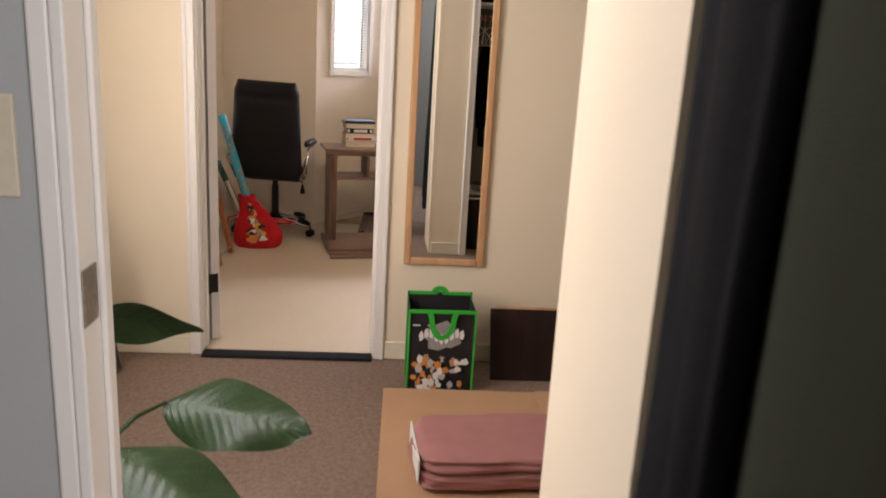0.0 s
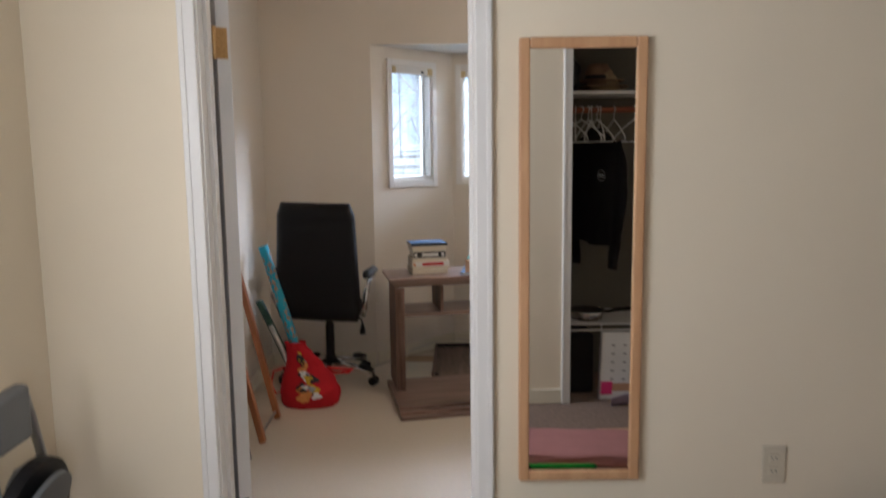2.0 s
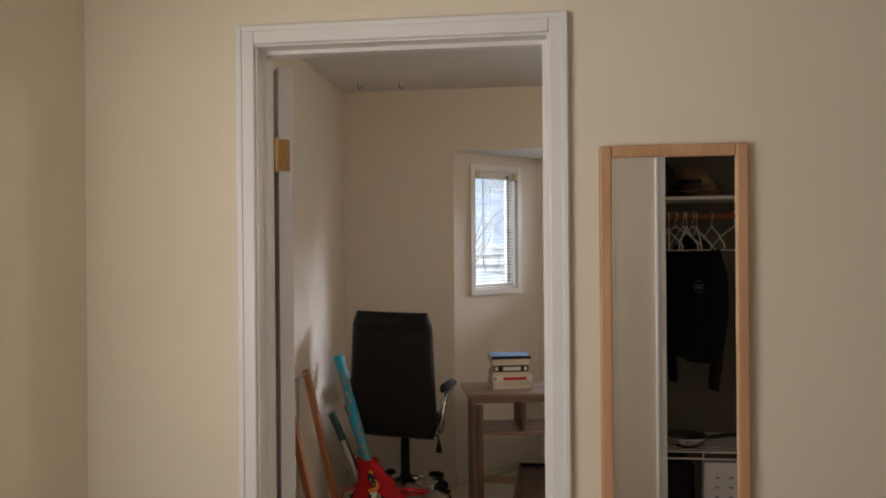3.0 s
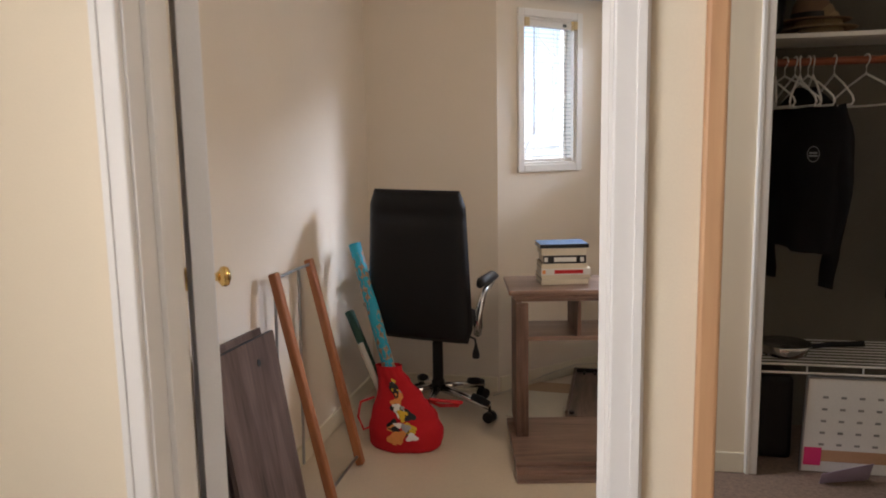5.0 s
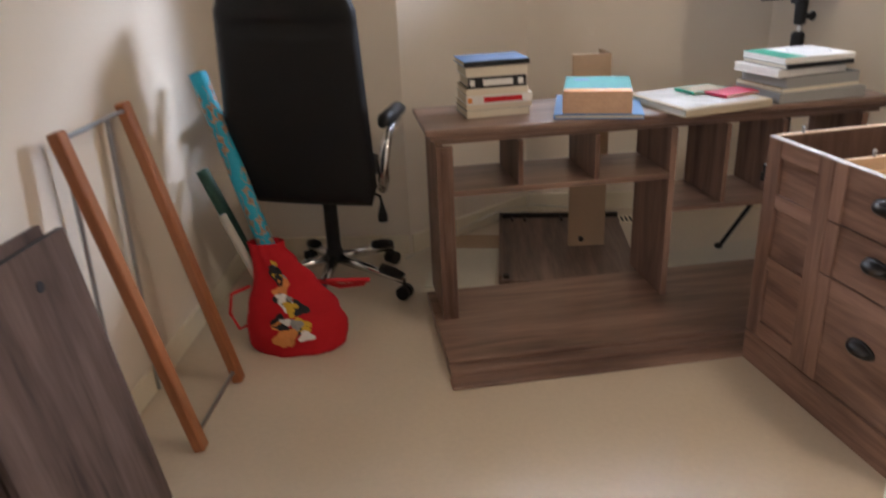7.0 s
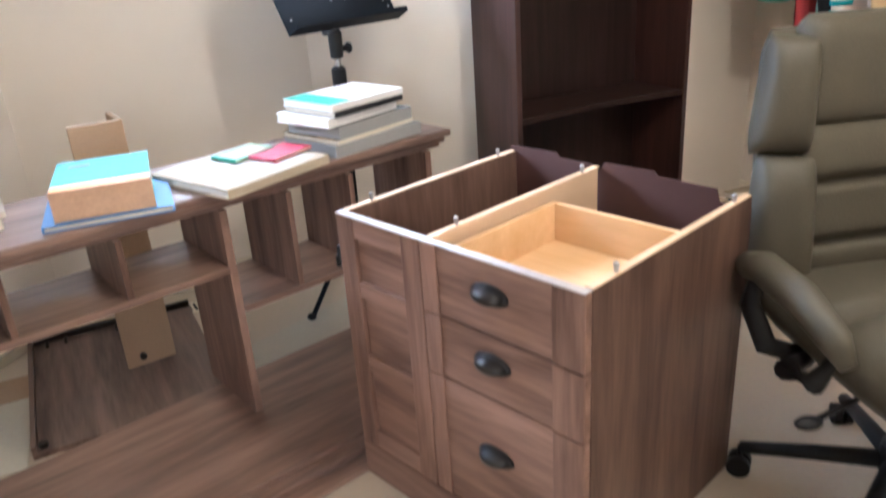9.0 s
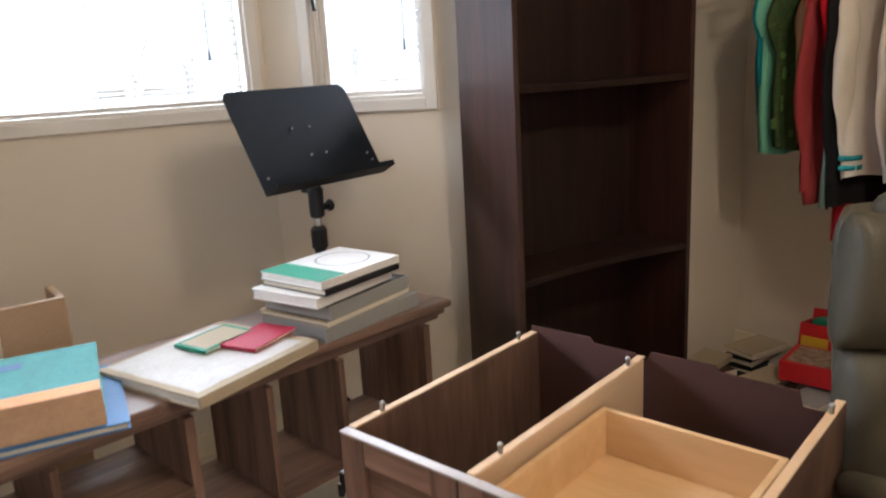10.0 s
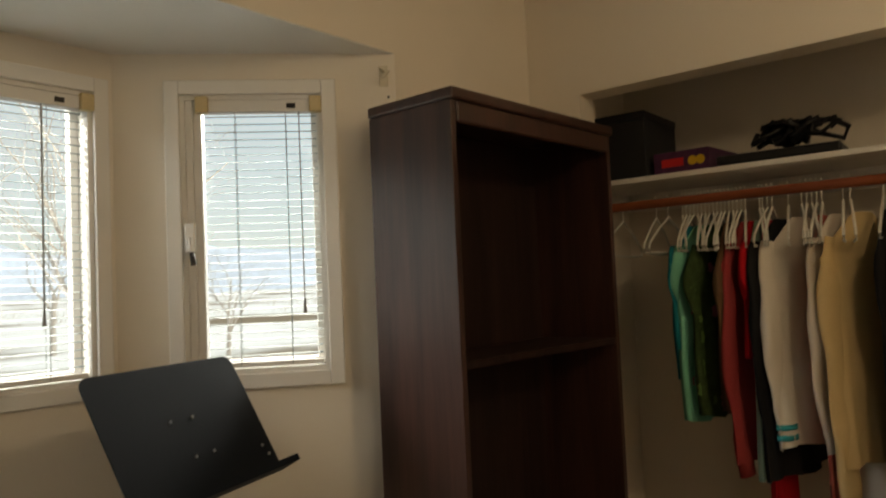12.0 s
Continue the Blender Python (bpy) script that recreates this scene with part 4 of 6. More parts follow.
z = TOP
for lab, w, d, h, cov, spn, dx in (
    ("grey magazine pile in clear wrap under books", 0.335, 0.245, 0.036, M_pgrey, M_pgrey, 0.0),
    ("colourful magazine in a stack", 0.315, 0.235, 0.012, flat("mixed_magazine", (0.34, 0.24, 0.12), 0.35, var=0.5, scale=22), M_paper, 0.01),
    ("black clear-wrapped magazines in a stack", 0.30, 0.225, 0.036, M_pblack, M_pgrey, 0.018),
    ("white softcover book in a stack", 0.285, 0.215, 0.026, M_pwhite, M_pwhite, -0.012),
    ("dark hardback in a stack", 0.27, 0.22, 0.015, M_pblack, M_pblack, 0.012),
    ("white book with a green end topping a stack", 0.28, 0.215, 0.020, M_pwhite, M_pwhite, 0.006),
):
    b = book("book", w, d, h, cov, pose(1.522 + dx, 5.825 + random.uniform(-0.006, 0.006), z, 0, 0, 21 + random.uniform(-4, 4)), lab, spn, (), "books stacked at the end of the hutch", M_pgrey if "wrap" in lab else M_pwhite if "white" in lab else None)
    z += h + 0.0005
    if "green" in lab:
        part("green_panel", boxes((0.0, 0.0, h + 0.0001, 0.085, d, h + 0.0006)), M_pgreen, b, "green printed end of the cover")
        bm = bmesh.new()
        bmesh.ops.create_circle(bm, cap_ends=False, segments=40, radius=0.072, matrix=Matrix.Translation((0.185, 0.11, h + 0.0005)))
        o = bm.verts[:]
        ext = [bm.verts.new(Vector((0.185, 0.11, h + 0.0005)) + (v.co - Vector((0.185, 0.11, h + 0.0005))) * 0.94) for v in o]
        for i in range(len(o)):
            bm.faces.new((o[i], o[(i + 1) % len(o)], ext[(i + 1) % len(o)], ext[i]))
        part("printed_ring", bm, M_pgrey, b, "thin grey printed ring")

# loose boards behind the desk
lb = thing("corner_board", "pale raw-backed L-shaped desk part standing against the hutch", "board", pose(0.890, 6.235, 0.0, 0, 0, 5))
part("upright", boxes((0, 0.0, 0.042, 0.15, 0.016, 0.83), bevel=0.001), M_tan, lb)
part("flange", boxes((0.134, 0.0165, 0.042, 0.15, 0.15, 0.83), bevel=0.001), M_tan, lb)
bm = bmesh.new()
tube(bm, (0.05, -0.012, 0.075), (0.05, 0.0, 0.075), 0.011)
part("cam_lock", bm, M_bronze, lb)
fp = thing("loose_board", "grey-brown laminate desk board with bolts lying on the floor", "board", pose(0.590, 5.955, 0.0, 0, 0, -1.5))
part("board", boxes((0.0, 0.0, 0.0, 0.555, 0.74, 0.018), bevel=0.001), M_desky, fp)
part("edge_rail", boxes((0.0, 0.0, 0.0185, 0.014, 0.74, 0.04), bevel=0.001), M_desky, fp)
part("back_rail", boxes((0.015, 0.705, 0.0185, 0.555, 0.722, 0.040), bevel=0.001), M_bronze, fp, "dark rail")
for x in (0.06, 0.12, 0.29, 0.37, 0.45):
    bm = bmesh.new()
    tube(bm, (x, 0.69, 0.028), (x, 0.66, 0.024), 0.006)
    part("bolt", bm, M_bronze, fp)
bm = bmesh.new()
tube(bm, (0.03, 0.03, 0.018), (0.03, 0.03, 0.03), 0.013)
part("bolt", bm, M_bronze, fp)
bs = thing("paper_sheet", "long strip of pale packing board lying on the floor", "board", pose(1.20, 5.98, 0.0, 0, 0, 20))
part("sheet", boxes((0, 0, 0, 0.62, 0.20, 0.004), bevel=0.001), flat("packing_paper", (0.60, 0.55, 0.45), 0.8), bs)
bs = thing("paper_sheet", "pale packing board lying on the floor", "board", pose(0.30, 5.94, 0.0, 0, 0, -4))
part("sheet", boxes((0, 0, 0, 0.275, 0.40, 0.004), bevel=0.001), flat("packing_board", (0.62, 0.58, 0.48), 0.8), bs)
part("band", boxes((0.0, 0.402, 0, 0.275, 0.56, 0.004), bevel=0.001), M_tan, bs, "tan cardboard flap")
vent = thing("floor_vent", "cream metal floor register with dark slots under the bay", "vent", pose(1.12, 6.60, 0.0))
part("plate", boxes((0, 0, 0, 0.27, 0.10, 0.006), bevel=0.002), M_base, vent)
for k in range(12):
    part("slot", boxes((0.02 + k * 0.02, 0.018, 0.0055, 0.03 + k * 0.02, 0.082, 0.0068)), M_pblack, vent)
cord = thing("cord", "thin pale cable along the bay baseboard", "cable")
bm = bmesh.new()
path_tube(bm, [(0.20, 6.22, 0.006), (0.32, 6.33, 0.02), (0.45, 6.47, 0.05), (0.62, 6.62, 0.075), (0.78, 6.76, 0.05), (1.05, 6.78, 0.012)], 0.004, 6)
part("wire", bm, flat("cable_white", (0.62, 0.58, 0.5)), cord)

# things leaning on the west wall
lb = thing("leaning_boards", "two grey-brown laminate desk boards leaning on the wall", "board")
ey = Vector((0.0, 0.403, -0.014)).normalized()
ez = Vector((-0.125, 0.035, 0.713))
ez = (ez - ey * ez.dot(ey)).normalized()
lb.matrix_world = Matrix.Translation((-0.245, 4.322, 0.016)) @ Matrix((ey.cross(ez), ey, ez)).transposed().to_4x4()
for k, (dy, hh, off, w) in enumerate(((0.0, 0.722, 0.0, 0.425), (0.012, 0.742, -0.034, 0.39))):
    o = part("board", boxes((-0.016 + off, dy, 0.0, off, dy + w, hh), bevel=0.001), M_board, lb)
    if k == 0:
        part("edge_band", boxes((-0.0165, 0.0, hh, 0.0, w, hh + 0.0012)), M_pblack, o, "dark cut edge")
        for y, z in ((0.278, 0.642), (0.012, 0.655)):
            bm = bmesh.new()
            tube(bm, (-0.0005, y, z), (0.0012, y, z), 0.0125, seg=14)
            part("cam_hole", bm, M_pblack, o)
part("spacer", boxes((-0.033, 0.03, 0.60, -0.017, 0.06, 0.70), (-0.033, 0.34, 0.60, -0.017, 0.37, 0.70)), M_pblack, lb, "dark connecting dowel block")

rack = thing("folding_rack", "orange varnished wooden rack with metal rods leaning on the wall", "rack")
for y in (4.93, 5.272):
    bm = bmesh.new()
    box(bm, -0.016, -0.02, 0.0, 0.016, 0.02, 0.90, bevel=0.006)
    o = part("post", bm, M_cherry, rack)
    o.matrix_local = pose(-0.235, y, 0.006, 0, -12.6, 0)
for a, b in (((-0.425, 4.93, 0.865), (-0.425, 5.272, 0.865)), ((-0.245, 4.93, 0.045), (-0.245, 5.272, 0.045)), ((-0.455, 4.99, 0.85), (-0.47, 4.99, 0.012)), ((-0.455, 5.22, 0.85), (-0.47, 5.22, 0.012))):
    bm = bmesh.new()
    tube(bm, a, b, 0.006)
    part("rod", bm, M_steel, rack)

M_wrap = flat("blue_wrapping_paper", (0.03, 0.33, 0.48), 0.3, var=0.1)
M_fig = flat("brown_printed_figures", (0.34, 0.22, 0.15), 0.4, var=0.5, scale=60)


def wrap_roll(label, base, top, r, material, spots):
    w = thing("wrapping_paper_roll", label, "gift wrap")
    bm = bmesh.new()
    tube(bm, base, top, r, seg=20)
    body = part("roll", bm, material, w)
    a, b = Vector(base), Vector(top)
    d = (b - a).normalized()
    s1 = d.cross(Vector((0, 0, 1))).normalized()
    s2 = d.cross(s1)
    for k in range(spots):
        f = 0.30 + 0.66 * k / spots
        for j, an in enumerate((1.2, 3.3, 5.2)):
            bm = bmesh.new()
            c = a + (b - a) * (f + 0.03 * j)
            n = s1 * math.cos(an + k) + s2 * math.sin(an + k)
            vs = []
            for q in range(10):
                t0 = q * 2 * math.pi / 10
                rr = 0.026 + 0.008 * math.sin(3 * q + k)
                ang = rr * math.cos(t0) / r
                nn = n * math.cos(ang) + d.cross(n) * math.sin(ang)
                vs.append(bm.verts.new(c + nn * (r + 0.0007) + d * rr * 1.3 * math.sin(t0)))
            cv = bm.verts.new(c + n * (r + 0.0009))
            for q in range(10):
                bm.faces.new((vs[q], vs[(q + 1) % 10], cv))
            part("printed_patch", bm, M_fig, body)
    bm = bmesh.new()
    tube(bm, b - d * 0.001, b + d * 0.0015, r * 0.72, seg=16)
    part("hollow_end", bm, M_pblue, body)
    return w


wrap_roll("bright blue printed wrapping paper roll standing in a red bag", (-0.10, 5.53, 0.06), (-0.385, 5.73, 0.885), 0.029, M_wrap, 9)
wrap_roll("dark green wrapping paper roll leaning in a red bag", (-0.15, 5.55, 0.06), (-0.42, 5.72, 0.56), 0.022, flat("green_wrap", (0.03, 0.075, 0.055), 0.4, var=0.4, scale=40), 0)
wrap_roll("short pale wrapping roll in a red bag", (-0.14, 5.51, 0.06), (-0.33, 5.60, 0.44), 0.014, flat("pale_wrap", (0.45, 0.42, 0.38), 0.4), 0)

rb = thing("drawstring_bag", "red cloth gift bag with a printed front slumped on the floor", "bag", pose(0, 5.46, 0))
BAG = ((0.0, -0.235, 0.035), (0.02, -0.262, 0.068), (0.09, -0.268, 0.080), (0.14, -0.262, 0.052), (0.23, -0.236, -0.028), (0.29, -0.236, -0.085), (0.33, -0.244, -0.125), (0.352, -0.250, -0.128))
N1, N2 = 30, 48


def on_bag(a, v):
    """The bag's cloth at the angle a round it and the share v of its height."""
    z = 0.352 * v
    for (z0, l0, r0), (z1, l1, r1) in zip(BAG, BAG[1:]):
        if z <= z1 + 1e-9:
            break
    f = (z - z0) / (z1 - z0)
    f = f * f * (3 - 2 * f)
    le, ri = l0 + (l1 - l0) * f, r0 + (r1 - r0) * f
    c, w = (le + ri) / 2, (ri - le) / 2
    crease = 0.045 * noise.noise(Vector((math.cos(a) * 2.4, math.sin(a) * 2.4, v * 4))) + 0.06 * max(0.0, v - 0.55) * math.sin(11 * a + 3 * v) + 0.02 * noise.noise(Vector((math.cos(a) * 7, math.sin(a) * 7, v * 9)))
    dep = (0.085 - 0.035 * v) * (0.7 + 0.3 * math.sin(math.pi * min(1.0, v * 1.6)))
    return Vector((c + w * (1 + crease) * math.cos(a), 0.02 + 0.10 * v + dep * (1 + 3 * crease) * math.sin(a), z))


bm = bmesh.new()
rings = [[bm.verts.new(on_bag(2 * math.pi * k / N2, j / N1)) for k in range(N2)] for j in range(N1 + 1)]
for a, b in zip(rings, rings[1:]):
    for k in range(N2):
        bm.faces.new((a[k], a[(k + 1) % N2], b[(k + 1) % N2], b[k]))
bm.faces.new(rings[0][::-1])
cloth = part("cloth", bm, mat("red_cotton", (0.46, 0.012, 0.018), 0.8, var=0.14, scale=9, fine=500, bump=0.25, spec=0.2), rb, "bright red cotton", shade=True)


def bag_print(u, v, r, material, sy=1.0, lift=0.002):
    """A printed patch of irregular outline that lies on the bag's front."""
    bm = bmesh.new()
    push = Vector((0, -lift, 0))
    c = bm.verts.new(on_bag(-math.pi / 2 + u, v) + push)
    vs = []
    for q in range(14):
        t0 = q * 2 * math.pi / 14
        rr = r * (1 + 0.28 * math.sin(3 * t0 + u * 9))
        vs.append(bm.verts.new(on_bag(-math.pi / 2 + u + rr * math.cos(t0) * 8.0, min(0.97, max(0.03, v + sy * rr * math.sin(t0) * 2.8))) + push))
    for q in range(14):
        bm.faces.new((vs[q], vs[(q + 1) % 14], c))
    return part("printed_patch", bm, material, cloth)


M_yel = flat("yellow_print", (0.62, 0.40, 0.03), 0.6)
r1 = random.Random(21)
for k in range(34):
    v = r1.uniform(0.16, 0.88)
    bag_print(0.10 - 0.10 * v + r1.uniform(-0.42, 0.36) * (1.1 - v), v, r1.uniform(0.010, 0.022), (M_pblack, M_yel, M_pwhite, M_porange, M_pblack, M_pgrey)[k % 6], r1.uniform(0.6, 1.4), 0.002 + 0.00008 * k)
bm = bmesh.new()
path_tube(bm, [(-0.24, 0.05, 0.22), (-0.30, 0.03, 0.20), (-0.315, 0.03, 0.13), (-0.29, 0.03, 0.07), (-0.25, 0.03, 0.09)], 0.006)
part("drawstring", bm, M_pred, rb)
bm = bmesh.new()
path_tube(bm, [(-0.06, 0.16, 0.19), (0.02, 0.24, 0.125), (0.10, 0.27, 0.12), (0.12, 0.27, 0.135), (-0.02, 0.19, 0.17)], 0.009)
part("drawstring", bm, M_pred, rb)

# ---- study closet ----
closet_shelf = thing("closet_shelf", "white painted closet shelf on cleats above the rod", "shelf", pose(3.33, 4.002, 1.778))
part("board", boxes((0, 0, 0, 0.388, 2.236, 0.018), bevel=0.002), M_white, closet_shelf)
part("cleat", boxes((0.37, 0.0, -0.07, 0.3885, 2.236, -0.0005), (0.0, 2.218, -0.07, 0.369, 2.236, -0.0005), bevel=0.002), M_white, closet_shelf)
M_rod = wood("red_brown_rod", (0.20, 0.05, 0.02), (0.30, 0.085, 0.035), 0.4, (16, 1.2, 16))
rod = thing("closet_rod", "red-brown round wooden closet rod", "rod")
bm = bmesh.new()
tube(bm, (3.42, 4.002, 1.705), (3.42, 6.238, 1.705), 0.0165, seg=16)
part("pole", bm, M_rod, rod)

M_hang = flat("white_hanger_plastic", (0.74, 0.72, 0.66), 0.4)
hm = bmesh.new()
path_tube(hm, [(0.0, 0, -0.052), (0.0, 0, -0.018), (0.012, 0, -0.006), (0.0195, 0, 0.010), (0.012, 0, 0.0245), (0.0, 0, 0.0285), (-0.014, 0, 0.0225)], 0.0032, 7)
hook_mesh = part("hook", hm, M_hang)
hm = bmesh.new()
path_tube(hm, [(0.0, 0, -0.05), (-0.10, 0, -0.092), (-0.195, 0, -0.145), (-0.208, 0, -0.165), (-0.195, 0, -0.178), (0.0, 0, -0.180), (0.195, 0, -0.178), (0.208, 0, -0.165), (0.195, 0, -0.145), (0.10, 0, -0.092), (0.0, 0, -0.05)], 0.0042, 7)
yoke_mesh = part("yoke", hm, M_hang)
proto = thing("clothes_hanger", "white plastic tubular clothes hanger on the closet rod", "hanger", pose(3.42, 6.19, 1.70, 0, 0, 20), "hangers on the study rod")
hook_mesh.parent = proto
yoke_mesh.parent = proto


def hanger(x, y, z, rz, tilt=0):
    return copy_thing(proto, pose(x, y, z, tilt, 0, rz))


for k in range(17):
    hanger(3.42, 5.892 - 0.0135 * k, 1.70, random.uniform(-6, 6) + (13 if k % 4 else 20))
for y in (6.12, 5.99, 5.945, 5.63, 5.62, 5.605, 5.59, 5.54, 5.50, 5.485, 5.47, 5.455, 5.44, 5.38, 5.36, 5.27):
    hanger(3.42, y, 1.70, 10 + random.uniform(-9, 9))


def garment(kind, label, color, x, y, z, rz, length, hw=0.20, sleeve=0.55, thick=0.03, trouser=False, stripes=None, var=0.08, scale=8, seed=0.0, category="garment", rough=0.85):
    """A piece of clothing that hangs from its shoulders, with folds and sleeves."""
    g = thing(kind, label, category, pose(x, y, z, 0, 0, rz))
    m = mat(kind + "_cloth", color, rough, var=var, scale=scale, fine=420, bump=0.3, spec=0.15)
    bm = bmesh.new()
    nz, na = 22, 28
    rings = []
    for j in range(nz + 1):
        v = j / nz
        zz = -0.09 - (length - 0.09) * v
        if trouser:
            w = hw * 0.62
        else:
            sh = min(1.0, v * length / 0.15)
            w = 0.045 + (hw - 0.045) * sh ** 0.9
            w *= 1 - 0.16 * max(0.0, v - 0.15) + 0.05 * noise.noise(Vector((seed * 3, v * 3, 2)))
        ring = []
        for k in range(na):
            a = 2 * math.pi * k / na
            fold = 1 + 0.55 * min(1, v * 2.2) * noise.noise(Vector((math.cos(a) * 2.3 + seed, math.sin(a) * 2.3, v * 1.3)))
            wave = 0.010 * v * math.sin(9 * a + seed) + 0.007 * min(1, v * 3) * noise.noise(Vector((math.cos(a) * 6, seed, v * 2.5)))
            ring.append(bm.verts.new((w * math.cos(a) + 0.02 * v * noise.noise(Vector((seed, v * 2, 1))), (thick * (0.5 + 0.7 * v)) * math.sin(a) * fold + wave, zz + v * (0.006 * math.sin(3 * a + seed) + 0.014 * noise.noise(Vector((math.cos(a) * 1.5, seed, 4)))))))
        rings.append(ring)
    for a, b in zip(rings, rings[1:]):
        for k in range(na):
            bm.faces.new((a[k], a[(k + 1) % na], b[(k + 1) % na], b[k]))
    part("body", bm, m, g, shade=True)
    if sleeve and not trouser:
        for s in (-1, 1):
            bm = bmesh.new()
            pts, rr = [], []
            n = 18
            for j in range(n):
                f = j / (n - 1)
                pts.append((s * (hw - 0.045 + 0.035 * math.sin(math.pi * min(1, f * 1.1)) - 0.03 * f), 0.022 * noise.noise(Vector((seed + s, f * 3, 0))) , -0.165 - sleeve * f))
                rr.append((0.060 - 0.012 * f + 0.005 * math.sin(9 * f + seed)) * min(1.0, 0.45 + 3 * f) * 0.80)
            path_tube(bm, pts, rr, 14)
            for vv in bm.verts:
                vv.co.y = vv.co.y * 0.36 + 0.016 * noise.noise(vv.co * Vector((14, 14, 7)) + Vector((seed, 0, 0)))
                vv.co.x += 0.012 * noise.noise(vv.co * Vector((11, 11, 8)) + Vector((0, seed, 0)))
            sl = part("sleeve", bm, m, g, shade=True)
            if stripes:
                for q in range(2):
                    bm = bmesh.new()
                    zz = -0.165 - sleeve + 0.018 + q * 0.032
                    f = (zz + 0.165) / -sleeve
                    c = (s * (hw - 0.045 + 0.035 * math.sin(math.pi * min(1, f * 1.1)) - 0.03 * f), 0, zz)
                    path_tube(bm, [(c[0], 0, zz - 0.008), (c[0], 0, zz + 0.008)], 0.043, 14)
                    for vv in bm.verts:
                        vv.co.y *= 0.55
                    part("cuff_stripe", bm, stripes, sl, "teal cuff stripe", shade=True)
    return g


HZ = 1.70


def add_print(g, r0, mats, n):
    """Small printed flowers on the body of a hanging garment."""
    body = [c for c in g.children if c.name.startswith("body")][0]
    vs = [v.co.copy() for v in body.data.vertices]
    for k in range(n):
        c = vs[r0.randrange(60, len(vs) - 30)]
        out = Vector((0, 1 if c.y > 0 else -1, 0))
        bm = bmesh.new()
        ce = bm.verts.new(c + out * 0.006)
        rr = r0.uniform(0.012, 0.024)
        rim = [bm.verts.new(c + out * 0.004 + Vector((rr * (1 + 0.3 * math.cos(5 * q * math.pi / 5)) * math.cos(q * math.pi / 5), 0, rr * math.sin(q * math.pi / 5)))) for q in range(10)]
        for q in range(10):
            bm.faces.new((ce, rim[q], rim[(q + 1) % 10]))
        part("printed_patch", bm, mats[k % len(mats)], body)


M_bud = flat("pink_print", (0.45, 0.16, 0.20), 0.8)
M_sprig = flat("green_print", (0.12, 0.22, 0.06), 0.8)
M_teal = flat("teal_stripe", (0.03, 0.30, 0.33), 0.8)
for a in (
    ("t_shirt", "mint green t-shirt hanging on the rod", (0.18, 0.50, 0.36), 5.825, -8, 0.735, 0.20, 0.22),
    ("t_shirt", "teal blue short-sleeved top hanging on the rod", (0.010, 0.20, 0.25), 5.862, 0, 0.60, 0.20, 0.24),
    ("blouse", "dark green and pink floral blouse on the rod", (0.05, 0.085, 0.03), 5.78, -8, 0.72, 0.19, 0.30),
    ("shirt", "brown long-sleeved shirt hanging on the rod", (0.16, 0.09, 0.05), 5.735, 6, 0.70, 0.19, 0.54),
    ("cardigan", "faded rose red cardigan hanging on the rod", (0.36, 0.05, 0.055), 5.672, -8, 0.86, 0.19, 0.74),
    ("t_shirt", "bright red top hanging on the rod", (0.50, 0.01, 0.02), 5.655, 6, 0.52, 0.19, 0.22),
    ("shirt", "pale mint shirt hanging on the rod", (0.28, 0.42, 0.34), 5.635, 4, 0.90, 0.17, 0.0),
    ("trousers", "bright red folded trousers hanging low on the rod", (0.46, 0.01, 0.02), 5.605, 0, 1.02, 0.11, 0.0),
    ("jacket", "black jacket hanging on the rod", (0.013, 0.013, 0.014), 5.565, -12, 0.90, 0.21, 0.66),
    ("track_jacket", "white track jacket with teal cuff stripes", (0.70, 0.64, 0.56), 5.505, -20, 0.80, 0.21, 0.62),
    ("shirt", "off-white long-sleeved shirt hanging on the rod", (0.66, 0.58, 0.50), 5.40, -14, 0.74, 0.19, 0.64),
    ("blouse", "cream yellow long blouse hanging on the rod", (0.62, 0.46, 0.24), 5.33, -22, 0.84, 0.21, 0.78),
    ("dress", "long black dress hanging on the rod", (0.014, 0.013, 0.014), 5.26, 0, 1.10, 0.19, 0.40),
    ("shirt", "beige linen shirt hanging on the rod", (0.52, 0.42, 0.29), 5.19, -8, 0.76, 0.21, 0.58),
    ("skirt", "coral patterned skirt hanging low on the rod", (0.48, 0.12, 0.09), 5.44, 0, 1.16, 0.10, 0.0),
    ("coat", "dark grey coat hanging on the rod", (0.05, 0.05, 0.055), 5.11, 6, 1.0, 0.22, 0.66),
):
    nm, lab, col, y, rz, ln, hw, sl = a
    g = garment(nm, lab, col, 3.42, y, HZ, rz, ln, hw, sl, 0.020, stripes=M_teal if "track" in nm else None, var=0.55 if "floral" in lab or "patterned" in lab else 0.08, scale=38 if "floral" in lab else 9, seed=y * 7.3)
    if "floral" in lab:
        add_print(g, random.Random(8), (M_bud, M_sprig, M_sprig), 42)
    if "coral" in lab:
        add_print(g, random.Random(9), (M_pcream, M_bud), 24)

# on the closet shelf
SH = 1.7965
bx = thing("storage_box", "black cardboard storage box on the closet shelf", "box", pose(3.35, 5.985, SH, 0, 0, 2))
part("body", boxes((0, 0, 0, 0.30, 0.235, 0.21), bevel=0.003), M_pblack, bx)
part("lid", boxes((-0.003, -0.003, 0.2105, 0.303, 0.238, 0.24), bevel=0.003), M_pblack, bx)
part("label_patch", boxes((0.303, 0.05, 0.1, 0.3045, 0.08, 0.17)), M_pwhite, bx)
gb = thing("game_box", "dark purple printed game box on the closet shelf", "box", pose(3.345, 5.76, SH, 0, 0, -3))
part("body", boxes((0, 0, 0, 0.25, 0.20, 0.075), bevel=0.002), flat("purple_print", (0.07, 0.02, 0.06), 0.4, var=0.4, scale=30), gb)
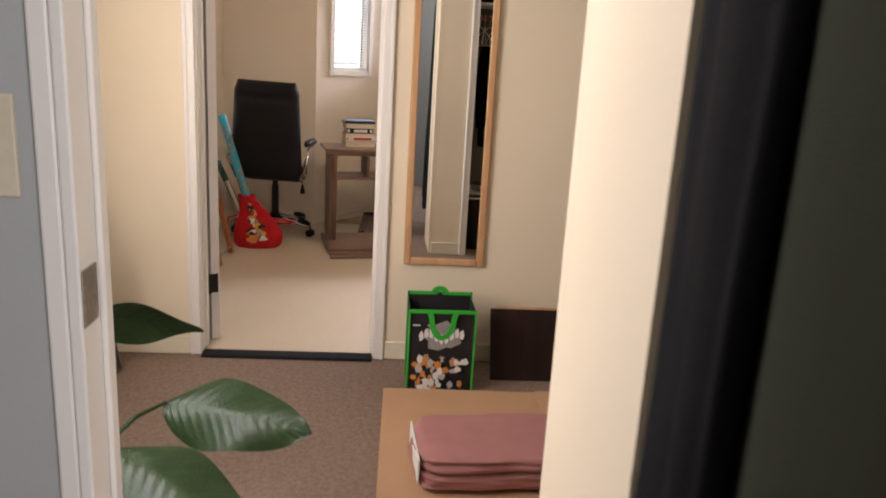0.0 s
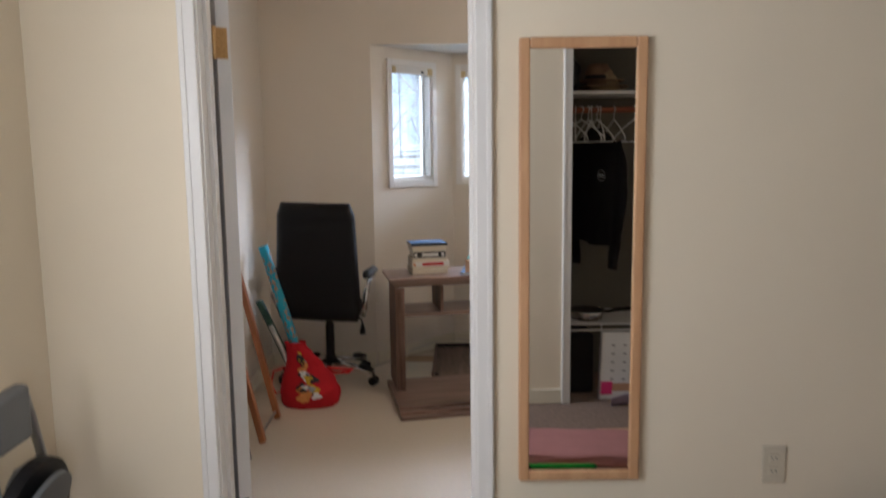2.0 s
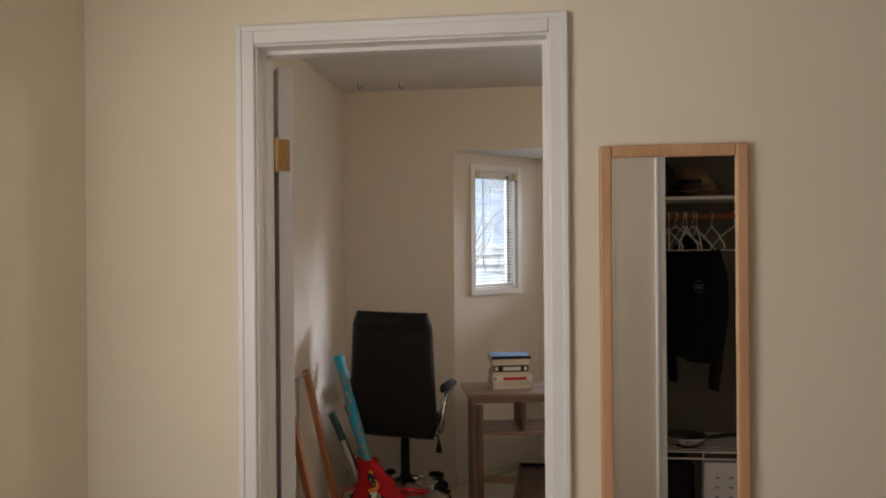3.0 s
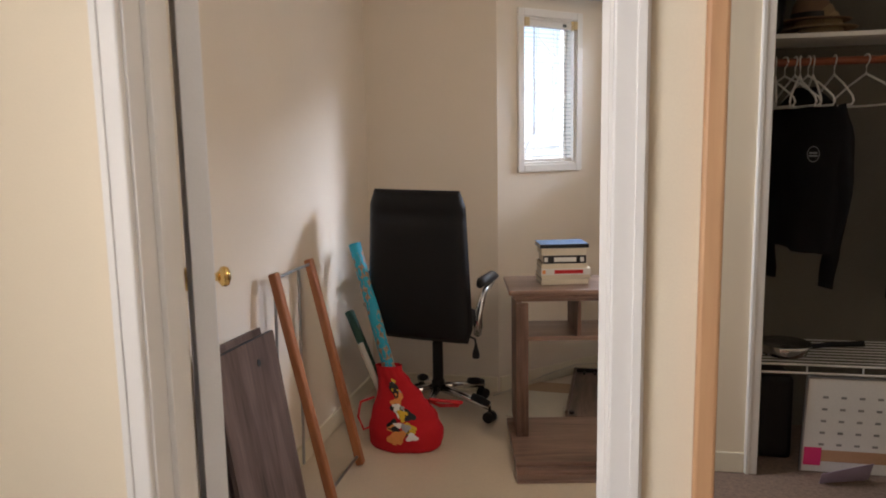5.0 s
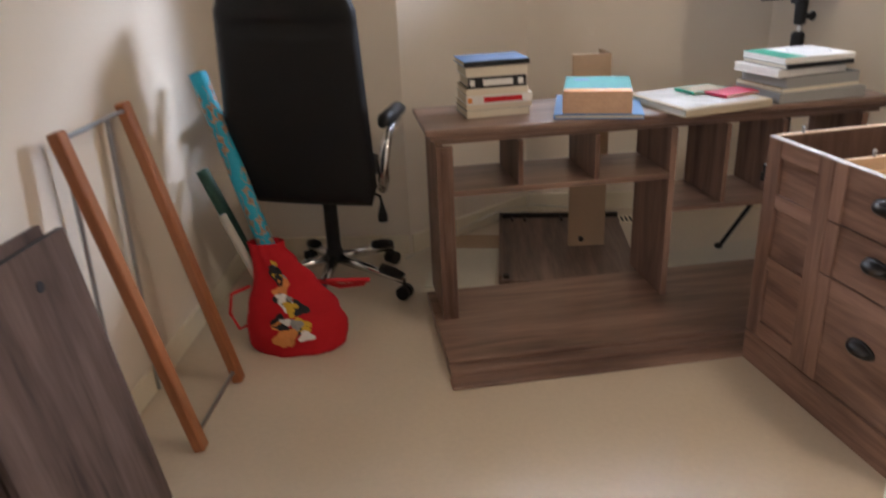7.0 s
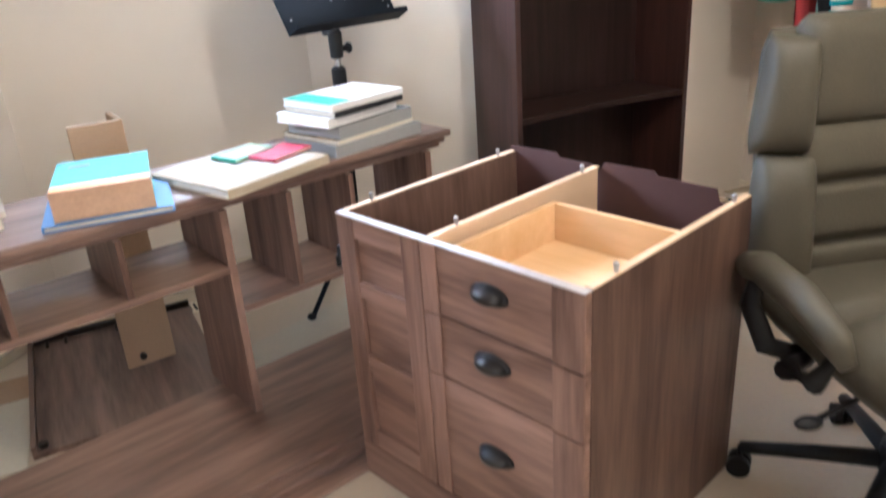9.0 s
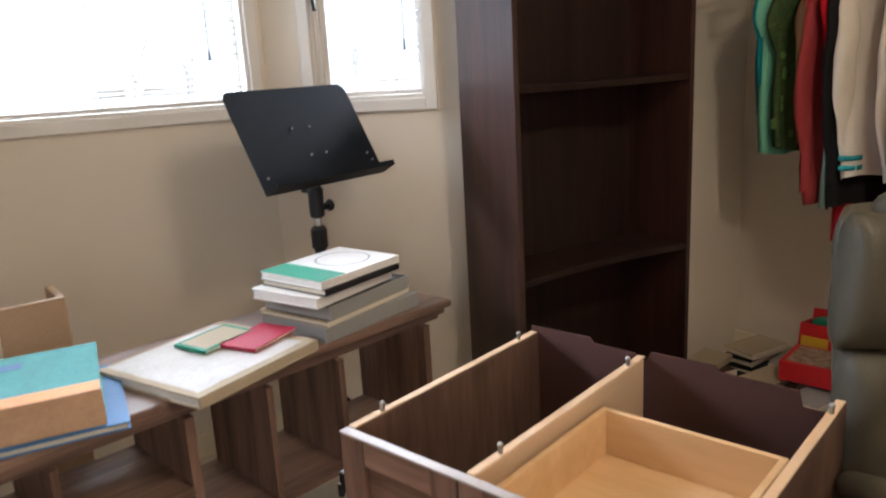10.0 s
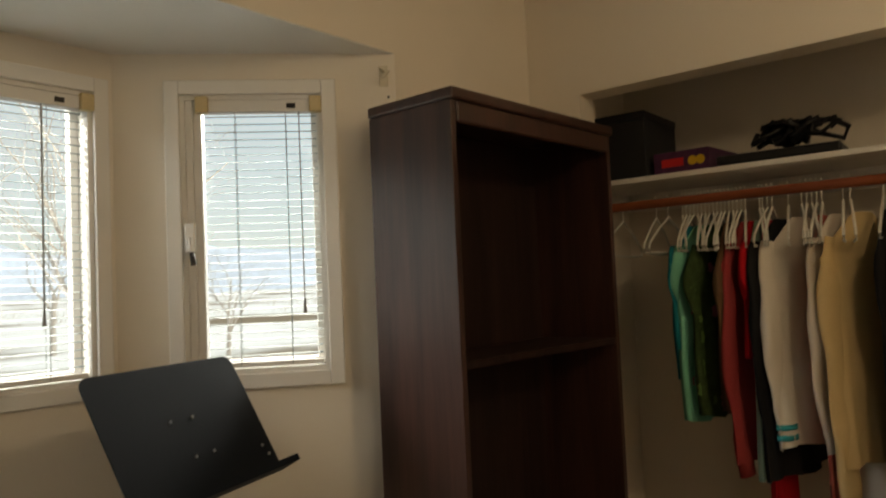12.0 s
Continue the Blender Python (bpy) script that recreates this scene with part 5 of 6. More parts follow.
part("title_bar", boxes((-0.0012, 0.09, 0.022, 0.0, 0.17, 0.05)), M_pred, gb)
for k in range(2):
    bm = bmesh.new()
    tube(bm, (-0.0014, 0.03 + 0.028 * k, 0.036), (0.0, 0.03 + 0.028 * k, 0.036), 0.016, seg=14)
    part("printed_dot", bm, M_yel, gb)
cs = thing("case", "flat black case lying on the closet shelf", "case", pose(3.345, 5.36, SH, 0, 0, 4))
part("body", boxes((0, 0, 0, 0.20, 0.37, 0.032), bevel=0.008), M_blackp, cs)
st = thing("strap_bundle", "tangled black straps and shoes heaped on a case", "straps", pose(3.44, 5.50, SH + 0.033))
for k in range(16):
    bm = bmesh.new()
    r0 = random.Random(k)
    c = Vector((r0.uniform(-0.03, 0.03), r0.uniform(-0.07, 0.07), 0.02))
    pts = [c + Vector((0.05 * math.cos(q * 0.9 + k), 0.065 * math.sin(q * 0.9 + 1.7 * k), 0.0 + 0.07 * abs(math.sin(q * 0.55 + k * 0.7)))) for q in range(8)]
    path_tube(bm, pts, 0.009, 6)
    part("strap", bm, M_blackp, st, shade=True)
wh = copy_thing(proto, pose(3.50, 5.06, SH + 0.012, 90, 0, 100))
wh["label"] = "spare white plastic hanger lying on the closet shelf"
sh2 = thing("white_pouch", "white cloth bundle on the closet shelf", "cloth", pose(3.46, 5.12, SH))
bm = bmesh.new()
grid_pillow(bm, 0, 0, 0.03, 0.16, 0.22, 0.055, 8, 3.0, 0.25, 3.0)
part("cloth", bm, M_pwhite, sh2, shade=True)

# on the closet floor
r0 = random.Random(5)
for k in range(32):
    w, d, h = r0.uniform(0.12, 0.24), r0.uniform(0.10, 0.17), r0.uniform(0.012, 0.03)
    col = r0.choice((M_pcream, M_pgreen, M_pblack, M_back, M_pred, M_pgrey, M_pblack, M_pblack))
    book("book", w, d, h, col, pose(3.18 + (k % 2) * 0.24 + r0.uniform(-0.01, 0.02), 5.33 + (k // 8) * 0.21 + r0.uniform(-0.01, 0.02), 0.001 + 0.0315 * ((k // 2) % 4), 0, 0, r0.uniform(-14, 14)), "paperback book in a heap on the closet floor", M_paper if k % 3 else col, (), "books heaped on the closet floor")
M_mixed = flat("mixed_print", (0.30, 0.22, 0.16), 0.4, var=0.8, scale=28)
rx = thing("toy_box", "bright red printed box among books on the closet floor", "box", pose(3.34, 5.50, 0.128, 0, 0, 14), "toy boxes on the closet floor")
part("body", boxes((0, 0, 0, 0.20, 0.26, 0.075), bevel=0.003), M_pred, rx)
part("lid_print", boxes((0.015, 0.02, 0.0753, 0.185, 0.24, 0.0765)), M_mixed, rx)
rx = thing("toy_box", "red and yellow open box leaning behind the books", "box", pose(3.545, 5.56, 0.128, 0, 8, 10), "toy boxes on the closet floor")
part("body", boxes((0, 0, 0, 0.012, 0.26, 0.15), (0.13, 0, 0, 0.142, 0.26, 0.19), (0.012, 0, 0, 0.13, 0.012, 0.15), (0.012, 0.248, 0, 0.13, 0.26, 0.15), (0.012, 0.012, 0, 0.13, 0.248, 0.008), bevel=0.002), M_pred, rx)
part("printed_patch", boxes((-0.0012, 0.15, 0.02, 0.0, 0.25, 0.10)), flat("yellow_print_patch", (0.62, 0.40, 0.03), 0.6), rx)
part("contents", boxes((0.03, 0.03, 0.008, 0.12, 0.23, 0.165), bevel=0.01), M_pgreen, rx, "dark green packet inside")

bn = thing("storage_bin", "black plastic bin on the closet floor", "bin", pose(3.20, 5.12, 0.0))
part("body", boxes((0, 0, 0, 0.36, 0.20, 0.20), bevel=0.012), M_blackp, bn)

pb = thing("plastic_bag", "white and blue crumpled plastic bag on the floor by the chair", "bag", pose(1.845, 4.335, 0.0, 0, 0, 20))
bm = bmesh.new()
grid_pillow(bm, 0, 0, 0.13, 0.26, 0.22, 0.26, 10, 2.6, 0.35, 4.0)
part("bag", bm, M_pwhite, pb, shade=True)
part("print_band", boxes((-0.10, -0.126, 0.05, 0.10, -0.118, 0.13), bevel=0.003), M_pfolder, pb, "blue printed band")

for x, y in ((-0.33, 6.02), (-0.08, 6.05)):
    hk = thing("ceiling_hook", "small dark metal hook screwed into the study ceiling", "hook", pose(x, y, H))
    bm = bmesh.new()
    path_tube(bm, [(0, 0, 0.0), (0, 0, -0.03), (0.012, 0, -0.042), (0.024, 0, -0.032), (0.024, 0, -0.022)], 0.0025, 6)
    part("hook_wire", bm, M_bronze, hk)

# ---- hall: fixtures ----
def outlet(m, label, toggle=False):
    o = thing("wall_switch" if toggle else "wall_outlet", label, "switch" if toggle else "outlet", m)
    part("plate", boxes((-0.036, -0.006, -0.058, 0.036, 0, 0.058), bevel=0.003), M_ivory, o)
    if toggle:
        part("toggle", boxes((-0.005, -0.016, -0.012, 0.005, -0.0062, 0.012), bevel=0.002), M_ivory, o)
        return o
    for z in (-0.02, 0.02):
        f = part("socket", boxes((-0.015, -0.008, z - 0.014, 0.015, -0.0061, z + 0.014), bevel=0.002), M_ivory, o)
        for x in (-0.006, 0.006):
            part("slot", boxes((x - 0.0012, -0.0088, z - 0.003, x + 0.0012, -0.0078, z + 0.006)), M_pblack, f)
    return o


outlet(pose(1.650, YD - 0.0005, 0.495), "ivory duplex outlet on the hall wall")
outlet(pose(0.352, 1.1295, 1.225), "ivory toggle switch on the grey wall", True)
sp = thing("strike_plate", "worn metal strike plate on the first door jamb", "strike plate", pose(0.4522, 1.137, 1.05))
part("plate", boxes((0, -0.022, -0.035, 0.002, 0.022, 0.035), bevel=0.0008), mat("worn_steel", (0.33, 0.30, 0.26), 0.45, 0.8, var=0.3), sp)

# ---- hall: loose things ----
M_green = flat("green_binding", (0.03, 0.42, 0.04), 0.5)
M_print = flat("dark_printed_bag", (0.022, 0.02, 0.022), 0.35, var=0.4, scale=18)
bag = thing("shopping_bag", "black printed reusable shopping bag with green edges by the wall", "bag", pose(0.914, 3.148, 0, 0, 0, 1))
W, D, HB = 0.272, 0.17, 0.358


def bag_panel(name, d):
    bm = boxes(d)
    bmesh.ops.subdivide_edges(bm, edges=bm.edges[:], cuts=5, use_grid_fill=True)
    for v in bm.verts:
        v.co.y += 0.007 * noise.noise(v.co * 9) * (1 if v.co.z > 0.02 else 0)
    return part(name, bm, M_print, bag)


body = bag_panel("front_panel", (0, 0, 0, W, 0.003, HB))
bag_panel("back_panel", (0, D - 0.003, 0, W, D, HB + 0.03))
bag_panel("side_panel", (0, 0.003, 0, 0.003, D - 0.003, HB))
bag_panel("side_panel", (W - 0.003, 0.003, 0, W, D - 0.003, HB))
bag_panel("base", (0.003, 0.003, 0, W - 0.003, D - 0.003, 0.003))
for x in (-0.004, W - 0.004):
    part("binding", boxes((x, -0.008, 0, x + 0.008, 0.003, HB), (x, D - 0.003, 0, x + 0.008, D + 0.003, HB + 0.03), bevel=0.002), M_green, bag, "green edge tape")
part("binding", boxes((0.004, -0.006, HB - 0.012, W - 0.004, 0.0045, HB + 0.003), (0.004, D - 0.004, HB + 0.015, W - 0.004, D + 0.002, HB + 0.03), bevel=0.002), M_green, bag)
for y, zt in ((-0.010, 0.20), (D + 0.004, 0.40)):
    bm = bmesh.new()
    s = 1 if zt > HB else -1
    pts = [(W * (0.30 if s < 0 else 0.40), y, HB - 0.005 if s < 0 else HB + 0.02)]
    for q in range(9):
        a = math.pi * q / 8
        pts.append((W * 0.5 - W * (0.17 if s < 0 else 0.10) * math.cos(a), y, (HB + 0.02 if s > 0 else HB - 0.03) + s * (0.022 if s > 0 else 0.085) * math.sin(a)))
    pts.append((W * (0.70 if s < 0 else 0.60), y, HB - 0.005 if s < 0 else HB + 0.02))
    rows = []
    for i, p in enumerate(pts):
        p, d = Vector(p), Vector(pts[min(i + 1, len(pts) - 1)]) - Vector(pts[max(i - 1, 0)])
        n = Vector((d.z, 0, -d.x)).normalized() * 0.011
        rows.append([bm.verts.new(c) for c in (p + n, p - n, p - n + Vector((0, 0.002, 0)), p + n + Vector((0, 0.002, 0)))])
    for a, b in zip(rows, rows[1:]):
        for k in range(4):
            bm.faces.new((a[k], a[(k + 1) % 4], b[(k + 1) % 4], b[k]))
    bm.faces.new(rows[0][::-1])
    bm.faces.new(rows[-1])
    part("handle", bm, M_green, bag, "green woven handle")


def blob(parent, x, z, rx, rz, material, k=0, y=-0.0085):
    bm = bmesh.new()
    c = bm.verts.new((x, y, z))
    vs = [bm.verts.new((x + rx * (1 + 0.2 * math.sin(3 * q + k)) * math.cos(q * math.pi / 7), y, z + rz * (1 + 0.2 * math.cos(2 * q + k)) * math.sin(q * math.pi / 7))) for q in range(14)]
    for q in range(14):
        bm.faces.new((vs[q], vs[(q + 1) % 14], c))
    part("printed_patch", bm, material, parent)


M_moon = flat("pale_print", (0.50, 0.48, 0.46), 0.45)
M_flesh = flat("peach_print", (0.50, 0.27, 0.16), 0.45)
blob(body, W * 0.5, 0.25, 0.075, 0.06, flat("moon_print", (0.30, 0.28, 0.27), 0.45, var=0.3), 0, -0.008)
for i in range(9):
    blob(body, 0.050 + 0.021 * i, 0.250 + 0.014 * math.sin(i * 1.1), 0.009, 0.021, M_pwhite, i, -0.009)
r0 = random.Random(3)
for i in range(54):
    x, zz = r0.uniform(0.02, W - 0.02), r0.uniform(0.02, 0.155)
    blob(body, x, zz, r0.uniform(0.007, 0.017), r0.uniform(0.008, 0.02), r0.choice((M_pwhite, M_pwhite, M_moon, M_flesh, M_porange, M_pblack, M_pblack)), i, -0.0088 - 0.00008 * i)
part("printed_bar", boxes((0.014, -0.0095, 0.293, 0.045, -0.0088, 0.30), (0.075, -0.0095, 0.293, 0.10, -0.0088, 0.30)), M_moon, bag)
for q in range(3):
    bm = bmesh.new()
    grid_pillow(bm, 0.09 + 0.06 * q, 0.085, 0.285, 0.10, 0.12, 0.06, 6, 2.5, 0.4, q)
    part("paper_wad", bm, M_moon, bag, "crumpled white paper inside", shade=True)

pn = thing("leaning_board", "dark brown laminate furniture board leaning on the hall wall", "board", pose(1.285, 3.285, 0.0))
o = part("panel", boxes((0, 0, 0.0, 0.575, 0.018, 0.315), bevel=0.001), M_case_shade_board, pn)
o.matrix_local = pose(0, 0, 0.0, -24, 0, 0)
o = part("panel", boxes((0.03, 0, 0.0, 0.57, 0.016, 0.318), bevel=0.001), M_oak, pn, "second panel with a pale edge")
o.matrix_local = pose(0, 0.025, 0.0, -24, 0, 0)
pk = thing("leaning_plank", "grey-brown laminate plank leaning upright on the hall wall", "board", pose(1.855, 3.262, 0.0, 0, 0, 0))
o = part("panel", boxes((0.004, 0, 0, 0.265, 0.018, 0.435), bevel=0.001), M_deskv, pk)
o.matrix_local = pose(0, 0, 0, -19, -4, 0)
o = part("edge_band", boxes((0.0, 0.001, 0, 0.0037, 0.017, 0.435)), M_raw, pk, "raw pale edge")
o.matrix_local = pose(0, 0, 0, -19, -4, 0)
for k in range(3):
    tr = thing("trim_strip", "white painted trim strip lying on the hall carpet", "trim strip", pose(1.845 + 0.012 * k, 3.06 + 0.045 * k, 0.002 + 0.0125 * (k == 2), 0, 0, -2 + 2 * k), "trim strips by the hall wall")
    part("strip", boxes((0, 0, 0, 0.36, 0.04, 0.012), bevel=0.003), M_white, tr)
wb = book("book", 0.22, 0.16, 0.035, M_pwhite, pose(2.17, 3.2, 0.13, 0, 0, 8), "white book on a small box by the hall wall", M_pwhite)
bx = thing("storage_box", "plain cardboard box on the hall carpet", "box", pose(2.15, 3.18, 0.0, 0, 0, 5))
part("body", boxes((0, 0, 0, 0.28, 0.22, 0.128), bevel=0.003), M_card, bx)

cb = thing("flat_carton", "flattened brown cardboard carton lying on the hall carpet", "carton", pose(0.800, 2.05, 0.0, 0, 0, -1.0))
bm = bmesh.new()
bmesh.ops.create_grid(bm, x_segments=20, y_segments=20, size=0.5, matrix=Matrix.Translation((0.45, 0.515, 0.045)) @ Matrix.Diagonal((0.9, 1.03, 1, 1)))
for v in bm.verts:
    v.co.z += 0.004 * noise.noise(v.co * 3.0)
ex = bmesh.ops.extrude_face_region(bm, geom=bm.faces[:])
for v in ex["geom"]:
    if isinstance(v, bmesh.types.BMVert):
        v.co.z = 0.0
part("panel", bm, M_card, cb)
part("flap", boxes((0.62, 0.0, 0.0502, 0.90, 1.02, 0.056), bevel=0.0015), M_card, cb, "folded-over flap")
bl = thing("folded_blanket", "dusty pink fleece blanket folded on the carton", "blanket", pose(0.935, 2.29, 0.057, 0, 0, 4))
bm = bmesh.new()
grid_pillow(bm, 0.30, 0.165, 0.030, 0.60, 0.33, 0.060, 16, 7.0, 0.06, 0.0)
grid_pillow(bm, 0.305, 0.160, 0.087, 0.60, 0.32, 0.056, 16, 6.0, 0.08, 1.7)
part("cloth", bm, mat("pink_fleece", (0.42, 0.20, 0.19), 0.95, var=0.10, scale=14, fine=500, bump=0.5, spec=0.1), bl, shade=True)
part("turned_edge", boxes((-0.004, 0.03, 0.02, 0.002, 0.29, 0.10), bevel=0.002), M_pwhite, bl, "pale underside at the fold")
tk = thing("toy_truck", "small dark wheeled toy on the hall carpet", "toy", pose(1.60, 3.20, 0.0, 0, 0, 10))
part("body", boxes((0, 0, 0.018, 0.15, 0.05, 0.05), bevel=0.006), M_blackp, tk)
bm = bmesh.new()
ball(bm, (0.06, 0.025, 0.085), 0.016)
tube(bm, (0.06, 0.025, 0.05), (0.06, 0.025, 0.075), 0.007)
part("knob", bm, M_pred, tk, "red knob")
for x in (0.02, 0.13):
    for y in (-0.006, 0.056):
        bm = bmesh.new()
        tube(bm, (x, y - 0.007, 0.018), (x, y + 0.007, 0.018), 0.018)
        part("wheel", bm, M_blackp, tk)

# folding stool in the corner
fs = thing("folding_stool", "grey steel folding stool with a black seat, folded against the wall", "stool", pose(-0.395, 3.16, 0.0))


def u_tube(x_top, x_bot, y0, y1, ztop, material):
    bm = bmesh.new()
    pts = [(x_bot, y0, 0.012), (x_top, y0 + 0.03, ztop - 0.07), (x_top, y0 + 0.045, ztop - 0.02), (x_top, y0 + 0.08, ztop)]
    pts += [(x_top, y1 - 0.08, ztop), (x_top, y1 - 0.045, ztop - 0.02), (x_top, y1 - 0.03, ztop - 0.07), (x_bot, y1, 0.012)]
    path_tube(bm, pts, 0.0125, 10)
    return part("leg_frame", bm, material, fs, "bent grey steel tube", shade=True)


u_tube(-0.02, 0.10, -0.14, 0.12, 0.84, M_steel)
u_tube(0.01, 0.04, -0.115, 0.095, 0.66, M_steel)
bm = bmesh.new()
tube(bm, (0.0, -0.01, 0.52), (0.032, -0.01, 0.515), 0.165, seg=36)
seat = part("seat", bm, M_black, fs, "round black seat")
bm = bmesh.new()
tube(bm, (0.028, -0.01, 0.52), (0.04, -0.01, 0.515), 0.135, seg=36)
part("seat_pan", bm, flat("grey_seat_pan", (0.12, 0.125, 0.13), 0.5), seat, "grey seat pan")
part("label_patch", boxes((0.0402, -0.055, 0.47, 0.0412, -0.01, 0.60)), M_pwhite, seat, "white paper label")
bm = bmesh.new()
box(bm, -0.045, -0.09, 0.715, 0.0, 0.07, 0.86, bevel=0.015)
part("backrest", bm, flat("grey_plastic", (0.16, 0.165, 0.17), 0.5), fs, "grey plastic back pad")

# potted plant
M_leaf = mat("dark_leaf", (0.017, 0.040, 0.012), 0.38, var=0.4, scale=20, fine=160, bump=0.3, spec=0.3)
plant = thing("potted_plant", "broad-leaved dark green house plant in a clay pot", "plant", pose(0.02, 1.82, 0.0))
bm = bmesh.new()
lathe(bm, [(0.0, 0.10), (0.02, 0.105), (0.19, 0.135), (0.20, 0.15), (0.235, 0.152), (0.236, 0.138), (0.205, 0.13)], 28)
part("pot", bm, flat("clay_pot", (0.34, 0.16, 0.09), 0.8), plant, "brown clay pot", shade=False)


def leaf(base, tip, width, droop, roll, root=(0, 0, 0.21)):
    """A broad leaf: two halves folded at the midrib, ribbed, with a waved rim, on a curved stalk."""
    base, tip, root = Vector(base), Vector(tip), Vector(root)
    d = tip - base
    ln = d.length
    fw = d.normalized()
    side = fw.cross(Vector((0, 0, 1))).normalized()
    side = (Matrix.Rotation(radians(roll), 3, fw) @ side).normalized()
    up = side.cross(fw)
    bm = bmesh.new()
    nu, nv = 64, 10
    rows = []
    for i in range(nu + 1):
        f = i / nu
        w = width / 2 * (math.sin(math.pi * min(1.0, f ** 0.72)) ** 0.75 if 0 < f < 1 else 0.0) + 0.0015
        row = []
        for j in range(-nv, nv + 1):
            v = j / nv
            rib = 0.0022 * math.sin(f * 85 - abs(v) * 14) * (1 - abs(v)) * abs(v) ** 0.5 * 2
            p = base + fw * (ln * f) + side * (w * v) + up * (droop * 4 * f * (1 - f) * 0.25 - 0.30 * w * abs(v) ** 1.6 + rib + 0.012 * abs(v) * math.sin(f * 11 + 2 * v))
            p.z -= droop * f * f
            row.append(bm.verts.new(p))
        rows.append(row)
    for a, b in zip(rows, rows[1:]):
        for j in range(2 * nv):
            bm.faces.new((a[j], a[j + 1], b[j + 1], b[j]))
    lf = part("leaf", bm, M_leaf, plant, shade=True)
    lf.matrix_local = plant.matrix_world.inverted()
    bm = bmesh.new()
    r0, b0 = root, plant.matrix_world.inverted() @ base
    mid = (r0 + b0) / 2 + Vector((0, 0, 0.10))
    path_tube(bm, [r0, r0.lerp(mid, 0.6), mid.lerp(b0, 0.5), b0], [0.008, 0.007, 0.006, 0.004], 8)
    part("stalk", bm, M_leaf, lf).matrix_local = lf.matrix_local.inverted()


leaf((0.235, 2.14, 0.42), (0.640, 1.95, 0.47), 0.20, 0.03, 38)
leaf((0.20, 1.86, 0.44), (0.58, 1.58, 0.40), 0.22, 0.05, 14)
leaf((-0.16, 2.35, 0.55), (0.225, 2.60, 0.52), 0.17, 0.07, -62)
leaf((-0.05, 1.75, 0.42), (-0.30, 1.55, 0.55), 0.20, 0.05, 10)
leaf((-0.05, 2.00, 0.45), (-0.32, 2.30, 0.60), 0.19, 0.05, 0)
leaf((0.10, 1.95, 0.28), (0.22, 2.30, 0.20), 0.13, 0.05, 5)

# rear room: opened door with dark clothes on it
rd = tagged(new("door_2"), "open door of the rear room hung with dark clothes", "door", kind="structure")
rd.matrix_world = pose(1.245, 0.915, 0, 0, 0, -88)
part("leaf", boxes((0.0, -0.035, 0.012, 0.72, 0.0, 2.02), bevel=0.002), M_door, rd)
garment("coat", "black wool coat hanging on the opened door", (0.010, 0.010, 0.012), 1.135, 0.955, 1.98, 92, 1.75, 0.085, 0.0, 0.04, seed=2.0)
garment("coat", "dark olive long coat hanging on the opened door", (0.042, 0.047, 0.033), 1.15, 0.645, 1.98, 88, 1.75, 0.27, 0.0, 0.04, seed=5.0)

# ---- hall closet, seen in the mirror ----
hs = thing("closet_shelf", "white shelf in the hall closet with hats on it", "shelf", pose(1.212, 0.922, 1.74))
part("board", boxes((0, 0, 0, 1.98, 0.36, 0.018), bevel=0.002), M_white, hs)
hr = thing("closet_rod", "red-brown wooden rod in the hall closet", "rod")
bm = bmesh.new()
tube(bm, (1.212, 1.17, 1.655), (3.198, 1.17, 1.655), 0.016, seg=16)
part("pole", bm, M_rod, hr)
for x, rz in ((1.42, 70), (1.455, 100), (1.49, 62), (1.53, 80), (1.55, 112), (1.58, 75), (1.60, 95), (1.68, 85), (1.80, 70)):
    hanger(x, 1.17, 1.65, rz)
jk = garment("work_jacket", "black work jacket with a round emblem in the hall closet", (0.012, 0.012, 0.013), 1.575, 1.17, 1.64, 58, 0.76, 0.23, 0.74, 0.05, seed=9.0)
bm = bmesh.new()
ring = bmesh.ops.create_circle(bm, cap_ends=False, segments=28, radius=0.032)["verts"]
inner = [bm.verts.new(v.co * 0.90) for v in ring]
for i in range(28):
    bm.faces.new((ring[i], ring[(i + 1) % 28], inner[(i + 1) % 28], inner[i]))
for zz, w in ((0.007, 0.022), (-0.005, 0.020)):
    box(bm, -w, zz - 0.0035, -0.0005, w, zz + 0.0035, 0.0005)
em = part("emblem", bm, M_pgrey, jk, "pale round emblem")
em.matrix_local = pose(0.115, 0.062, -0.36, -90, 0, 0)
garment("coat", "dark coat at the back of the hall closet", (0.03, 0.028, 0.028), 2.05, 1.15, 1.65, 80, 1.0, 0.22, 0.6, 0.05, seed=11.0)
for k, (z, r, col) in enumerate(((1.7585, 0.17, (0.45, 0.33, 0.18)), (1.79, 0.16, (0.36, 0.25, 0.14)), (1.822, 0.155, (0.24, 0.14, 0.08)))):
    ht = thing("straw_hat", "brimmed straw hat stacked on the hall closet shelf", "hat", pose(1.64 - 0.02 * k, 1.09, z), "hats on the hall closet shelf")
    bm = bmesh.new()
    lathe(bm, [(0.004, r), (0.0, r * 0.94), (0.006, r * 0.6), (0.012, r * 0.52), (0.07, r * 0.46), (0.10, r * 0.36), (0.108, r * 0.1)], 32)
    part("crown", bm, mat("straw", col, 0.9, var=0.2, fine=300, bump=0.5), ht, shade=True)
    if k == 2:
        bm = bmesh.new()
        lathe(bm, [(0.014, r * 0.535), (0.036, r * 0.51)], 32)
        part("hat_band", bm, M_pblack, ht)
hb = thing("duffel_bag", "black cloth bag on the hall closet shelf", "bag", pose(1.36, 1.10, 1.7585))
bm = bmesh.new()
